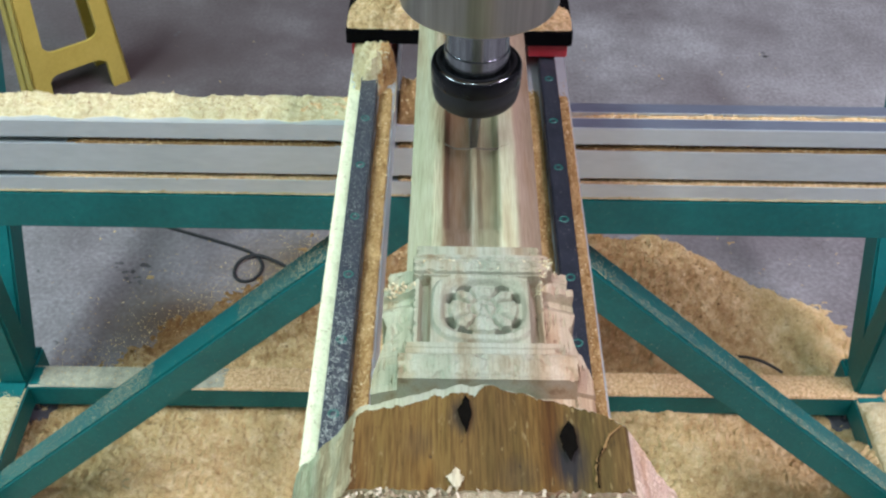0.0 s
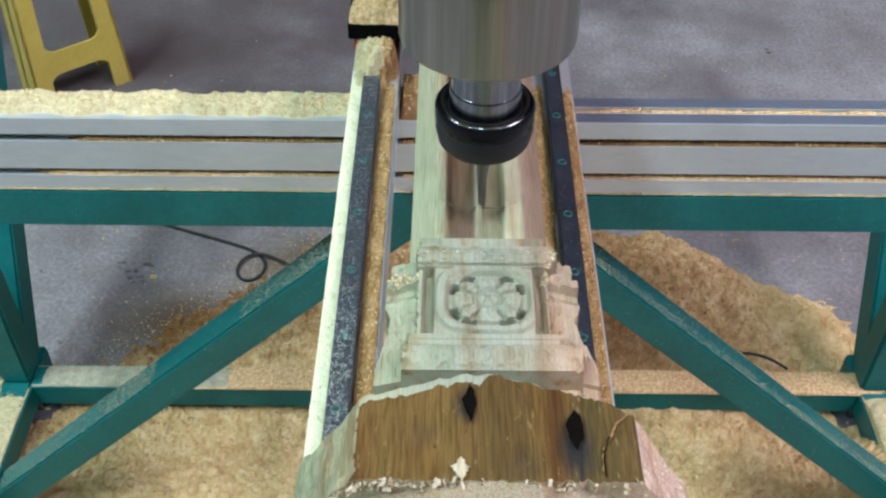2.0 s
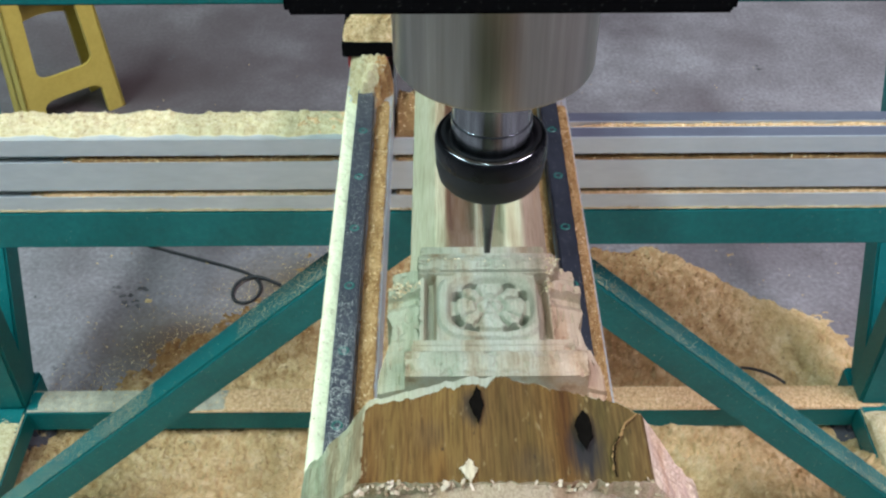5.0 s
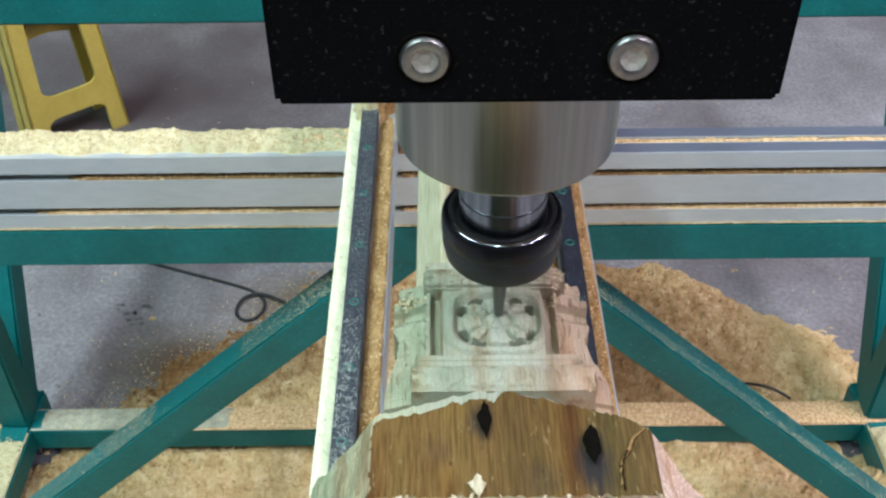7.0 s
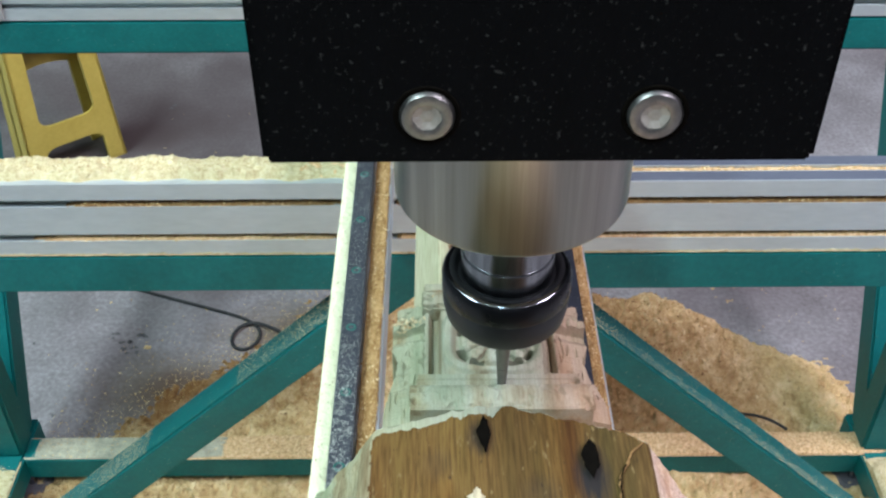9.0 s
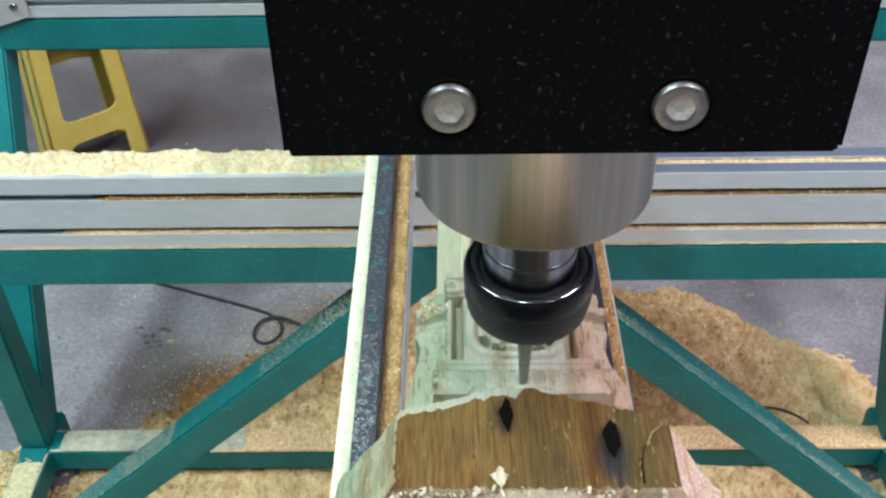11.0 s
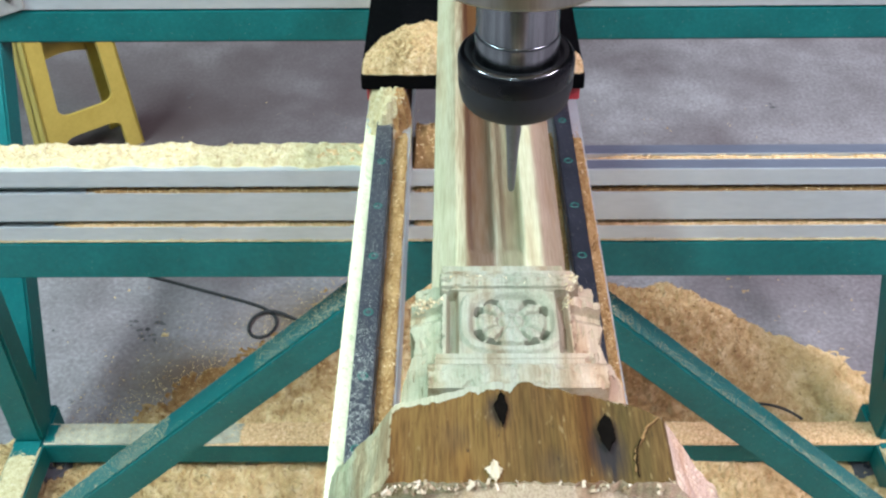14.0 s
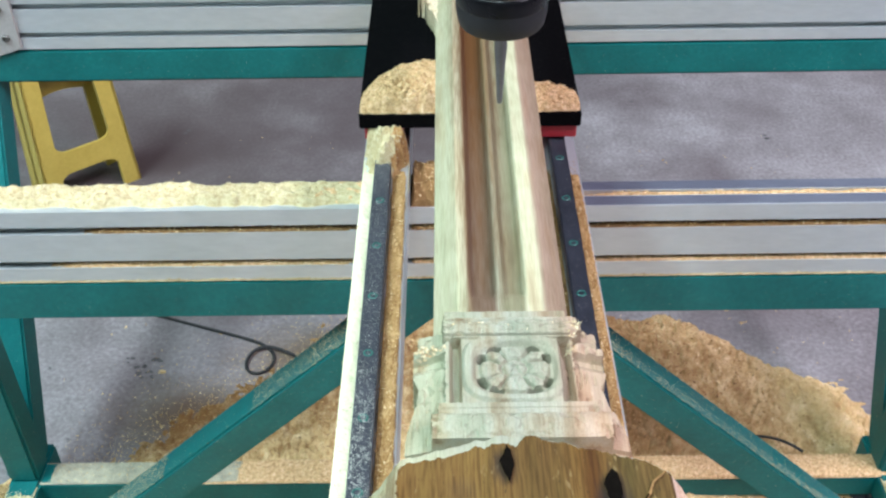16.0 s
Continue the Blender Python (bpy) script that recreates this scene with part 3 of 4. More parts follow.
def rail_specks():
    """White dust settled thickly on the near part of the west rail."""
    verts, faces = [], []
    rnd = random.Random(4)
    for _ in range(16000):
        y = rnd.uniform(-0.30, 0.30)
        if rnd.random() < 0.05 + 0.95 * smooth(0.07, -0.03, y + 0.05 * nz(y, 1, 60)):
            x = -0.0772 + rnd.uniform(-0.0066, 0.0066)
            if nz(x, y, 260, 3) > -0.12 and (x < -0.0755 or rnd.random() < 0.5):
                flake(verts, faces, (x, y, TT + 0.0129), rnd.uniform(0.0003, 0.0009))
    me = bpy.data.meshes.new("rail_specks")
    me.from_pydata(verts, [], faces)
    me.materials.append(chips("white_specks", [(0.0, (0.42, 0.43, 0.38)), (1.0, (0.74, 0.74, 0.66))]))
    tagged(new("rail_specks", me), "white dust specks settled on the dark rail", "sawdust", kind="stuff")


rail_specks()

# ---- carriage plate of the tailstock ----
car = thing("tailstock_carriage", "black carriage plate on red bearing blocks riding the rails", "carriage", 0, 0.325, RZ)
part("plate", boxed(-0.0985, 0.0965, 0, 0.30, 0.016, 0.030, bevel=0.001), M_BLACK, car)
for cx in (-0.0772, 0.0765):
    for y0 in (0.004, 0.22):
        part("bearing_block", boxed(cx - 0.017, cx + 0.017, y0, y0 + 0.06, 0.0025, 0.0158, bevel=0.001), M_RED, car)
part("tailstock_post", boxed(-0.03, 0.035, 0.13, 0.21, 0.030, 0.24, bevel=0.003), M_BLACK, car)

# ---- workpiece ----
work = thing("wooden_workpiece", "half-carved pale timber post with a rosette and raw weathered end", "workpiece", 0, 0, 0)
SX = 0.0035


def shaft_top(x, y):
    """Cross-section of the fluted shaft."""
    z = 0.196
    if x < -0.0165:
        z = 0.196 - (-0.0165 - x) * 1.1
    if x > 0.0215:
        z = 0.196 - (x - 0.0215) * 1.0
    if y > -0.1075:
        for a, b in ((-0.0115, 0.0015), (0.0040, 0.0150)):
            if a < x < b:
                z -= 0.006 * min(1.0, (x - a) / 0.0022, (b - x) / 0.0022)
    return RZ + z + 0.0003 * nz(x, y * 0.2, 300)


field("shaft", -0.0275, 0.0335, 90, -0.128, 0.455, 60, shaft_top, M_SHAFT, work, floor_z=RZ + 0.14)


def rough_top(x, y):
    reach = -0.0268 - 0.0150 * smooth(0.185, 0.235, y) * (0.75 + 0.5 * nz(y, 2, 90) + 0.35 * nz(y, 5, 400))
    if x < reach:
        return RZ + 0.172
    return RZ + 0.1855 + 0.004 * nz(x, y, 140) + 0.002 * nz(x, y, 500, 3)


field("rough_edge", -0.047, -0.0262, 46, 0.18, 0.452, 240, rough_top, M_SPLIT, work, keep=lambda x, y: rough_top(x + 0.0005, y) > RZ + 0.175, smooth=False, label="splintered uncut edge of the blank")


def rosette(u, v):
    """Relief of the flower in its rounded square: u across, v along, both from its centre."""
    e = (abs(u / 0.0180) ** 3.4 + abs(v / 0.0158) ** 3.4) ** (1 / 3.4)
    e *= 1 + 0.03 * nz(u, v, 260, 4)
    r, a = math.hypot(u / 1.13, v), math.degrees(math.atan2(v, u / 1.13)) + 3 * nz(u, v, 240, 8)
    q45 = abs((a + 45) % 90 - 45)  # 0 on the axes, 45 on the diagonals
    diag = q45 / 45
    wide, mid = (30.0, 0.0) if q45 < 30 else (15.0, 45.0)
    across = min(1.0, abs(q45 - mid) / wide)
    rim = 0.0106 + 0.0010 * diag ** 2 + 0.0009 * (1 - across ** 2)  # lobed edge of the flower
    q = 0.0018 * smooth(1.14, 1.04, e) * smooth(0.80, 0.95, e)  # raised rounded frame
    q -= 0.0013 * smooth(0.0142 + 0.0012 * diag, 0.0126 + 0.0012 * diag, r) * smooth(rim - 0.0003, rim + 0.0005, r)  # groove round the flower
    slot = math.exp(-((q45 - 30) / 10.5) ** 2) * math.exp(-((r - 0.0122 - 0.0010 * diag ** 2) / 0.0013) ** 2)
    q -= 0.0260 * smooth(0.22, 0.42, slot)  # deep crescents either side of each diagonal
    if r < rim + 0.0002:
        w = min(1.0, max(0.0, (r - 0.0036) / (rim - 0.0036)))
        q += 0.0015 * math.sin(math.pi * min(w * 0.85 + 0.12, 1.0)) ** 0.7 * (1 - across ** 2.6) - 0.0002
        q -= 0.0014 * smooth(0.72, 1.0, across) * smooth(0.2, 0.6, w)
        q -= 0.0012 * smooth(0.0012, 0.0, abs(r - 0.0044)) + 0.0007 * nz(u, v, 600, 3)
        if r < 0.0042:
            q += 0.0012 * (1 - (r / 0.0042) ** 2) - 0.0010 * smooth(0.0012, 0.0006, r)
    return q


def groove(y, at, half, deep):
    """A narrow scored line across the moulding."""
    return -deep * smooth(half, half * 0.3, abs(y - at))


def plinth_edge(y, u):
    """Half width of the moulding: two stepped ears, a narrow waist and a foot that sweeps outwards."""
    slim = 0.0 if u < 0 else 0.0019
    if y > -0.1535:
        return 0.0272
    if y > -0.1640:
        return 0.0366 - slim
    if y > -0.1770:
        return 0.0382 - slim
    if y > -0.1850:
        return 0.0382 - 0.0024 * smooth(-0.177, -0.185, y) - slim
    return 0.0358 - slim + (0.0046 + slim) * smooth(-0.180, -0.214, y) ** 1.2


def plinth_top(x, y):
    u = x - 0.0036
    au = abs(u)
    wear = fbm(x, y, 260, 5)
    edge = plinth_edge(y, u) - 0.0005 * max(0.0, nz(x, y, 420, 2)) - (0.0012 * max(0.0, wear) if y > -0.182 else 0.0004 * max(0.0, wear))
    if au > edge:
        return RZ + 0.14
    half = 0.0262
    if y > -0.1460:  # end of the shaft
        top = 0.200 + 0.004 * smooth(-0.130, -0.146, y)
    elif y > -0.1480:
        top = 0.2195
    elif y > -0.1590:  # collar, rising to a bead
        top, half = 0.2210 + 0.0030 * smooth(-0.148, -0.156, y), 0.0264 + 0.0015 * (u > 0)
    elif y > -0.1625:
        top, half = 0.2240, 0.0262
    elif y > -0.1972:  # block that bears the rosette
        top, half = 0.2230, 0.0256 if u < 0 else 0.0238
    elif y > -0.2040:  # narrow fillet
        top, half = 0.2252, 0.0282 if u < 0 else 0.0303
    elif y > -0.2165:  # lower roll with a square lip below
        k = (y + 0.2095) / 0.0058
        top, half = 0.2250 + 0.0030 * math.sqrt(max(0.0, 1 - 0.95 * min(1.0, abs(k)) ** 2)), 0.0304 if u < 0 else 0.0336
        if y < -0.2148:
            top = 0.2268
    else:  # deep hollow before the blank
        top, half = 0.2165, 0.0304 if u < 0 else 0.0336
        if u < -0.006:
            top -= 0.012 * smooth(-0.006, -0.012, u)
    half += 0.0008 * nz(y, 3.0, 330) + 0.0006 * nz(y, 8.0, 900) + (0.0014 * max(0.0, nz(y, 1.0, 500)) if u > 0 and -0.165 < y < -0.146 else 0.0)
    z = top + groove(y, -0.1608, 0.0010, 0.0022) + groove(y, -0.1974, 0.0008, 0.0020) + groove(y, -0.2041, 0.0008, 0.0024) + groove(y, -0.1530, 0.0006, 0.0009) + groove(y, -0.2008, 0.0004, 0.0006)
    if -0.1600 < y < -0.148:  # torn nicks along the collar
        z -= 0.0026 * max(0.0, nz(x, y * 2, 330, 4) - 0.12) + 0.003 * smooth(0.018, 0.027, u) * max(0.0, nz(x, y, 500, 9))
    if -0.216 < y < -0.204:
        z -= 0.0030 * max(0.0, nz(x, y, 210, 14) - 0.22) + 0.0016 * max(0.0, nz(x, y, 520, 4) - 0.3)
    if y > -0.2165 and au > half - 0.004:
        z -= 0.0036 * max(0.0, nz(x, y, 300, 4) - 0.25)
    if au > half:  # sides lie a little below the face
        z = min(z, 0.2225) - 0.0022 - 0.30 * (au - half)
        if y > -0.1640:
            z -= 0.0024 + 0.0012 * smooth(-0.158, -0.163, y)
        elif y > -0.1682:
            z += 0.0012 + 0.0014 * nz(x, y * 0.4, 420, 6)
        else:
            z -= 0.0030 * smooth(-0.1682, -0.1690, y) * smooth(-0.1770, -0.1710, y)
        if u < 0 and -0.190 < y < -0.156:
            z -= 0.0030 * max(0.0, nz(x, y, 260, 6) - 0.1)
        z -= 0.0007 * smooth(0.2, 0.6, nz(x, y * 0.15, 900, 3))
        if y < -0.2165:
            z += 0.004
    elif -0.1972 < y <= -0.1625:
        z += rosette(u - 0.0008, y + 0.1790)
        lo, hi = (0.0190, 0.0206) if u < 0 else (0.0178, 0.0196)
        if au > lo:  # coves beside the rosette
            z -= 0.0050 * smooth(lo, hi, au) * (1 - 0.8 * smooth(hi + 0.0020, hi + 0.0036, au))
    return RZ + z + 0.00028 * fbm(x, y, 200) + 0.00014 * nz(x, y, 900)


plinth = field("plinth", -0.050, 0.056, 300, -0.275, -0.121, 440, plinth_top, M_CARVED, work, keep=lambda x, y: max(plinth_top(x - 0.0004, y), plinth_top(x + 0.0004, y), plinth_top(x, y + 0.0004)) > RZ + 0.145, smooth=False, flakes=(900, 0.0005, 0.0018, M_PCHIP, lambda x, y: plinth_top(x, y) > RZ + 0.19 and (abs(y + 0.157) < 0.004 and random.random() < 0.5 or (x < -0.022 and -0.176 < y < -0.158) or (x > 0.027 and -0.168 < y < -0.150) or abs(y + 0.228) < 0.005)))


def frayed_fibres():
    """Golden fibres torn up along the ears and the collar's corner."""
    verts, faces = [], []
    rnd = random.Random(8)
    for cx, cy, sx, sy, n in ((-0.0295, -0.1662, 0.0055, 0.0016, 90), (-0.030, -0.162, 0.0045, 0.0025, 40), (0.031, -0.154, 0.0022, 0.0030, 50), (0.027, -0.165, 0.0015, 0.0040, 30), (-0.036, -0.222, 0.0030, 0.0030, 30)):
        for _ in range(n):
            x, y = rnd.gauss(cx, sx * 0.6), rnd.gauss(cy, sy * 0.6)
            z = plinth_top(x, y)
            if z > RZ + 0.19:
                flake(verts, faces, (x, y, z + 0.0004), rnd.uniform(0.0005, 0.0018))
    me = bpy.data.meshes.new("frayed_fibre")
    me.from_pydata(verts, [], faces)
    me.materials.append(M_PCHIP)
    ob = new("frayed_fibre", me)
    ob.parent = work
    tagged(ob, "golden torn wood fibres", kind="stuff")


frayed_fibres()


def far_edge(x):
    return -0.2590 - 0.30 * max(0.0, abs(x + 0.002) - 0.004) - 0.004 * smooth(0.03, 0.05, abs(x)) - 0.30 * max(0.0, x - 0.046) + 0.004 * smooth(-0.036, -0.054, x) + 0.0010 * nz(x, 0, 260) + 0.0006 * nz(x, 4, 900)


def lip_of(x, y):
    """The strip along the far edge where the weathered skin has flaked off in steps."""
    step = round(4 * nz(x, 2, 120) + 2.2 * nz(x, 9, 420)) / 4
    if x > 0.006:
        return y > far_edge(x) - 0.0006 * (1 + nz(x, 6, 300)) and x < 0.040
    return x < 0.0035 and y > far_edge(x) - 0.0038 * (0.80 + 0.55 * step) * smooth(0.0045, -0.002, x)


def blank_top(x, y):
    au = abs(x - 0.0025)
    z = 0.2770 - 0.10 * max(0.0, au - 0.036) - (1.25 * (au - 0.0375) if au > 0.0375 else 0)
    if au > 0.0375:  # chopped facets of the chamfer
        z += min(1.0, (au - 0.0375) / 0.004) * (0.0024 * nz(x * 1.4, y * 0.5, 160, 2) + (0.0013 if x > 0 else 0.0004) * nz(x * 0.8, y * 1.6, 420, 5))
    if lip_of(x, y):
        z -= 0.0009
    return RZ + z + 0.0004 * fbm(x, y * 0.25, 220)


def blank_mesh():
    """The uncut stretch of the blank, with its far edge bowed by the cutter."""
    nx, ny = 240, 100
    xs = np.linspace(-0.0535, 0.0612, nx)
    verts, faces = [], []
    for j in range(ny):
        for x in xs:
            fy = far_edge(x)
            y = fy + (-0.2950 + 0.0012 * nz(x, 5, 400) - fy) * j / (ny - 1)
            verts.append((float(x), float(y), blank_top(x, y)))
    n0 = len(verts)
    for j in (0, ny - 1):
        for i in range(nx):
            v = verts[j * nx + i]
            verts.append((v[0], v[1], RZ + 0.14))
    for j in range(ny - 1):
        for i in range(nx - 1):
            faces.append((j * nx + i, j * nx + i + 1, (j + 1) * nx + i + 1, (j + 1) * nx + i)[::-1])
    for k, j in ((0, 0), (1, ny - 1)):
        for i in range(nx - 1):
            faces.append((j * nx + i, j * nx + i + 1, n0 + k * nx + i + 1, n0 + k * nx + i))
    me = bpy.data.meshes.new("blank")
    me.from_pydata(verts, [], faces)
    me.materials.append(M_OLD)
    me.materials.append(M_FRESH)
    me.materials.append(M_CARVED)
    for p in me.polygons:
        cx = p.center.x - 0.0025
        side = lip_of(p.center.x, p.center.y) or cx < -0.0375 + 0.002 * nz(p.center.y, 0, 300) or cx > 0.0385
        p.material_index = 2 if lip_of(p.center.x, p.center.y) else 1 if side or abs(p.normal.z) < 0.3 else 0
    ob = new("blank", me)
    ob.parent = work
    return tagged(ob, "uncut blank with a weathered brown top")


blank_mesh()
shoulder = [(0.0600, -0.0040), (0.0765, -0.0040), (0.0768, -0.0010), (0.0762, 0.0035), (0.0740, 0.0042), (0.0731, 0.0050)]
barrel = [(0.0731, 0.0050), (0.0735, 0.0062), (0.0735, 0.022), (0.0733, 0.20), (0, 0.20)]
axis = pose(0.0028, -0.2960, RZ + 0.1996) @ pose(0, 0, 0, 90)
part("shoulder", lathe(shoulder, 160, axis), M_SHOULDER, work, "grey-tan turned shoulder ring", smooth=True)
part("tenon", lathe(barrel, 160, axis), M_TENON, work, "pale turned end of the post", smooth=True)


def slit(cx, y0, y1, half, material, lift, name, label, jag=0.2):
    """A thin leaf-shaped mark lying on the top of the blank."""
    bm = bmesh.new()
    rows = []
    for k in range(29):
        t = k / 28
        w = max(half * (1 - (2 * t ** 0.85 - 1) ** 2) ** 1.25, 0.00008) * (1 + jag * nz(t * 7, cx * 90, 1) + jag * nz(t * 23, cx * 70, 1))
        y = y0 + (y1 - y0) * t
        rows.append([bm.verts.new((cx + s * w + 0.0004 * nz(t * 4, cx * 50, 1), y, blank_top(cx + s * w, y) + lift)) for s in (-1, 1)])
    for a, b in zip(rows, rows[1:]):
        bm.faces.new((a[0], a[1], b[1], b[0]))
    bmesh.ops.recalc_face_normals(bm, faces=bm.faces[:])
    bmesh.ops.solidify(bm, geom=bm.faces[:], thickness=0.0004)
    return part(name, bm, material, work, label)


# nail holes are not cut; their inner dark is painted on thin leaves
slit(-0.0042, -0.2640, -0.2772, 0.0017, M_RECESS, 0.0012, "nail_hole", "black slit of an old nail hole")
slit(0.0240, -0.2730, -0.2862, 0.0023, M_RECESS, 0.0016, "nail_hole", "black slit of an old nail hole")
slit(-0.0068, -0.2885, -0.2960, 0.0017, M_FRESH, 0.0013, "chip", "pale chipped spot", 0.4)


def crack(points, half, material, lift, label):
    """A thin broken line across the top of the blank."""
    bm = bmesh.new()
    rows = []
    for (xa, ya), (xb, yb) in zip(points, points[1:]):
        for k in range(6):
            t = k / 6
            x, y = xa + (xb - xa) * t + 0.0005 * nz(ya * 900 + k, 1, 1), ya + (yb - ya) * t
            w = half * (0.6 + 0.8 * abs(nz(x * 700, y * 700, 1)))
            rows.append([bm.verts.new((x + s * w, y, blank_top(x, y) + lift)) for s in (-1, 1)])
    for a, b in zip(rows, rows[1:]):
        bm.faces.new((a[0], a[1], b[1], b[0]))
    bmesh.ops.recalc_face_normals(bm, faces=bm.faces[:])
    bmesh.ops.solidify(bm, geom=bm.faces[:], thickness=0.0004)
    return part("crack", bm, material, work, label)


crack([(0.0389, -0.2737), (0.0352, -0.2770), (0.0335, -0.2812), (0.0311, -0.2850), (0.0304, -0.2935)], 0.0004, M_EARTH, 0.0009, "tan splintered crack")
crack([(0.0330, -0.2815), (0.0314, -0.2850), (0.0309, -0.2890), (0.0308, -0.2950)], 0.00022, M_RECESS, 0.0012, "thin dark crack")


def splinters():
    """Frayed fibres along the near edge of the uncut stretch."""
    verts, faces = [], []
    for _ in range(170):
        x = random.choice((random.uniform(-0.045, 0.048), random.gauss(-0.026, 0.008)))
        flake(verts, faces, (x, -0.2955 + random.uniform(-0.0014, 0.0008), blank_top(x, -0.295) + random.uniform(-0.003, 0.0004)), random.uniform(0.0006, 0.0024))
    me = bpy.data.meshes.new("splinter_fringe")
    me.from_pydata(verts, [], faces)
    me.materials.append(M_CREAMCHIP)
    ob = new("splinter_fringe", me)
    ob.parent = work
    tagged(ob, "pale frayed splinters", kind="stuff")


splinters()

# ---- thin dark line across the shaft, moving with the cutter ----
def burr():
    bm = bmesh.new()
    rows = []
    for k in range(61):
        x = -0.0150 + 0.0350 * k / 60
        z = 0.1955
        y = 0.0004 * nz(x, 0.5, 160) + 0.0055 * smooth(-0.006, -0.0150, x) + 0.0035 * smooth(0.013, 0.020, x)
        w = 0.00065 * (0.8 + 0.7 * nz(x, 4, 300))
        rows.append([bm.verts.new(v) for v in ((x, y - w, z), (x, y, z + 0.0006), (x, y + w, z))])
    for p, q in zip(rows, rows[1:]):
        for k in (0, 1):
            bm.faces.new((p[k], q[k], q[k + 1], p[k + 1]))
    bmesh.ops.recalc_face_normals(bm, faces=bm.faces[:])
    return tagged(obj("cut_line", bm, M_CUT_LINE), "thin dark line across the carved shaft at the cutter", "wood burr")


cut_edge = burr()

# ---- spindle head ----
head = thing("spindle_head", "steel milling spindle in a black clamp with a tapered bit", "milling spindle")
part("spindle_body", lathe([(0.0344, 0.0589), (0.0349, 0.0594), (0.0351, 0.0602), (0.0351, 0.25), (0, 0.25)], 128), M_STEEL, head, "brushed steel barrel", smooth=True)
# bright reflection on the lower chamfer, put into a paler metal
part("barrel_lip", lathe([(0, 0.0586), (0.0336, 0.0586), (0.0344, 0.0589), (0.0349, 0.0594)], 128), M_LIP, head, "turned lower edge, paler for its bright reflection", smooth=True)
part("nose", lathe([(0.0150, 0.0235), (0.0150, 0.0335), (0.0149, 0.0340), (0.0145, 0.0344), (0.0144, 0.0350), (0.0144, 0.0575), (0.0148, 0.0586)], 96), M_CHROME, head, "polished steel nose", smooth=True)
nut = part("collet_nut", lathe([(0.0149, 0.0246), (0.0158, 0.0248), (0.0163, 0.0256), (0.0168, 0.0263), (0.0174, 0.0267), (0.0186, 0.0268)], 96), M_NUTLOW, head, "black collet nut with a recessed top", smooth=True)
# highlight of the rounded rim, put into a ring of brighter metal
part("nut_rim", lathe([(0.0186, 0.0268), (0.0192, 0.0267), (0.0197, 0.0265), (0.0200, 0.0262)], 96), M_RIM, nut, "rim in brighter metal for its highlight", smooth=True)
part("nut_band", lathe([(0.0200, 0.0262), (0.0204, 0.0258), (0.0208, 0.0250), (0.0210, 0.0240), (0.0210, 0.0186), (0.0207, 0.0180)], 96), M_NUT, nut, "glossy black band", smooth=True)
part("nut_skirt", lathe([(0.0207, 0.0180), (0.0208, 0.0174), (0.0207, 0.0135), (0.0197, 0.0082), (0.0186, 0.0066), (0.0170, 0.0062), (0, 0.0062)], 96), M_NUTLOW, nut, "matt black lower nut", smooth=True)
part("milling_bit", lathe([(0, -0.0360), (0.0010, -0.0356), (0.0013, -0.034), (0.0024, -0.014), (0.0030, -0.007), (0.0030, 0.008)], 24), M_CARBIDE, head, "tapered grey carbide bit", smooth=True)
clamp = part("clamp", boxed(-0.0602, 0.0605, -0.0668, 0.055, 0.1126, 0.28, bevel=0.0015), M_BLACK, head, "black clamp block with pale specks")
for bx in (-0.0241, 0.0240):
    place = pose(bx, -0.0668, 0.1255, 90)
    bolt = part("bolt", lathe([(0.0030, 0.0004), (0.0031, 0.0012), (0.0041, 0.0015), (0.0054, 0.0012), (0.0059, 0.0005), (0.0060, -0.0010)], 40, place), M_BOLT, clamp, "round steel bolt head with a hex socket", smooth=True)
    # flat black ring paints the shadow around the bolt head
    part("bolt_shade_ring", lathe([(0.0060, 0.0002), (0.0063, 0.0003), (0.0070, 0.0003), (0.0073, -0.0002)], 40, place), M_RECESS, bolt, "black ring painted as shade around the bolt head")
    part("hex_socket", lathe([(0, 0.0005), (0.0016, 0.0004), (0.0034, 0.0010)], 6, place), M_SOCKET, bolt, "worn brownish hex socket")

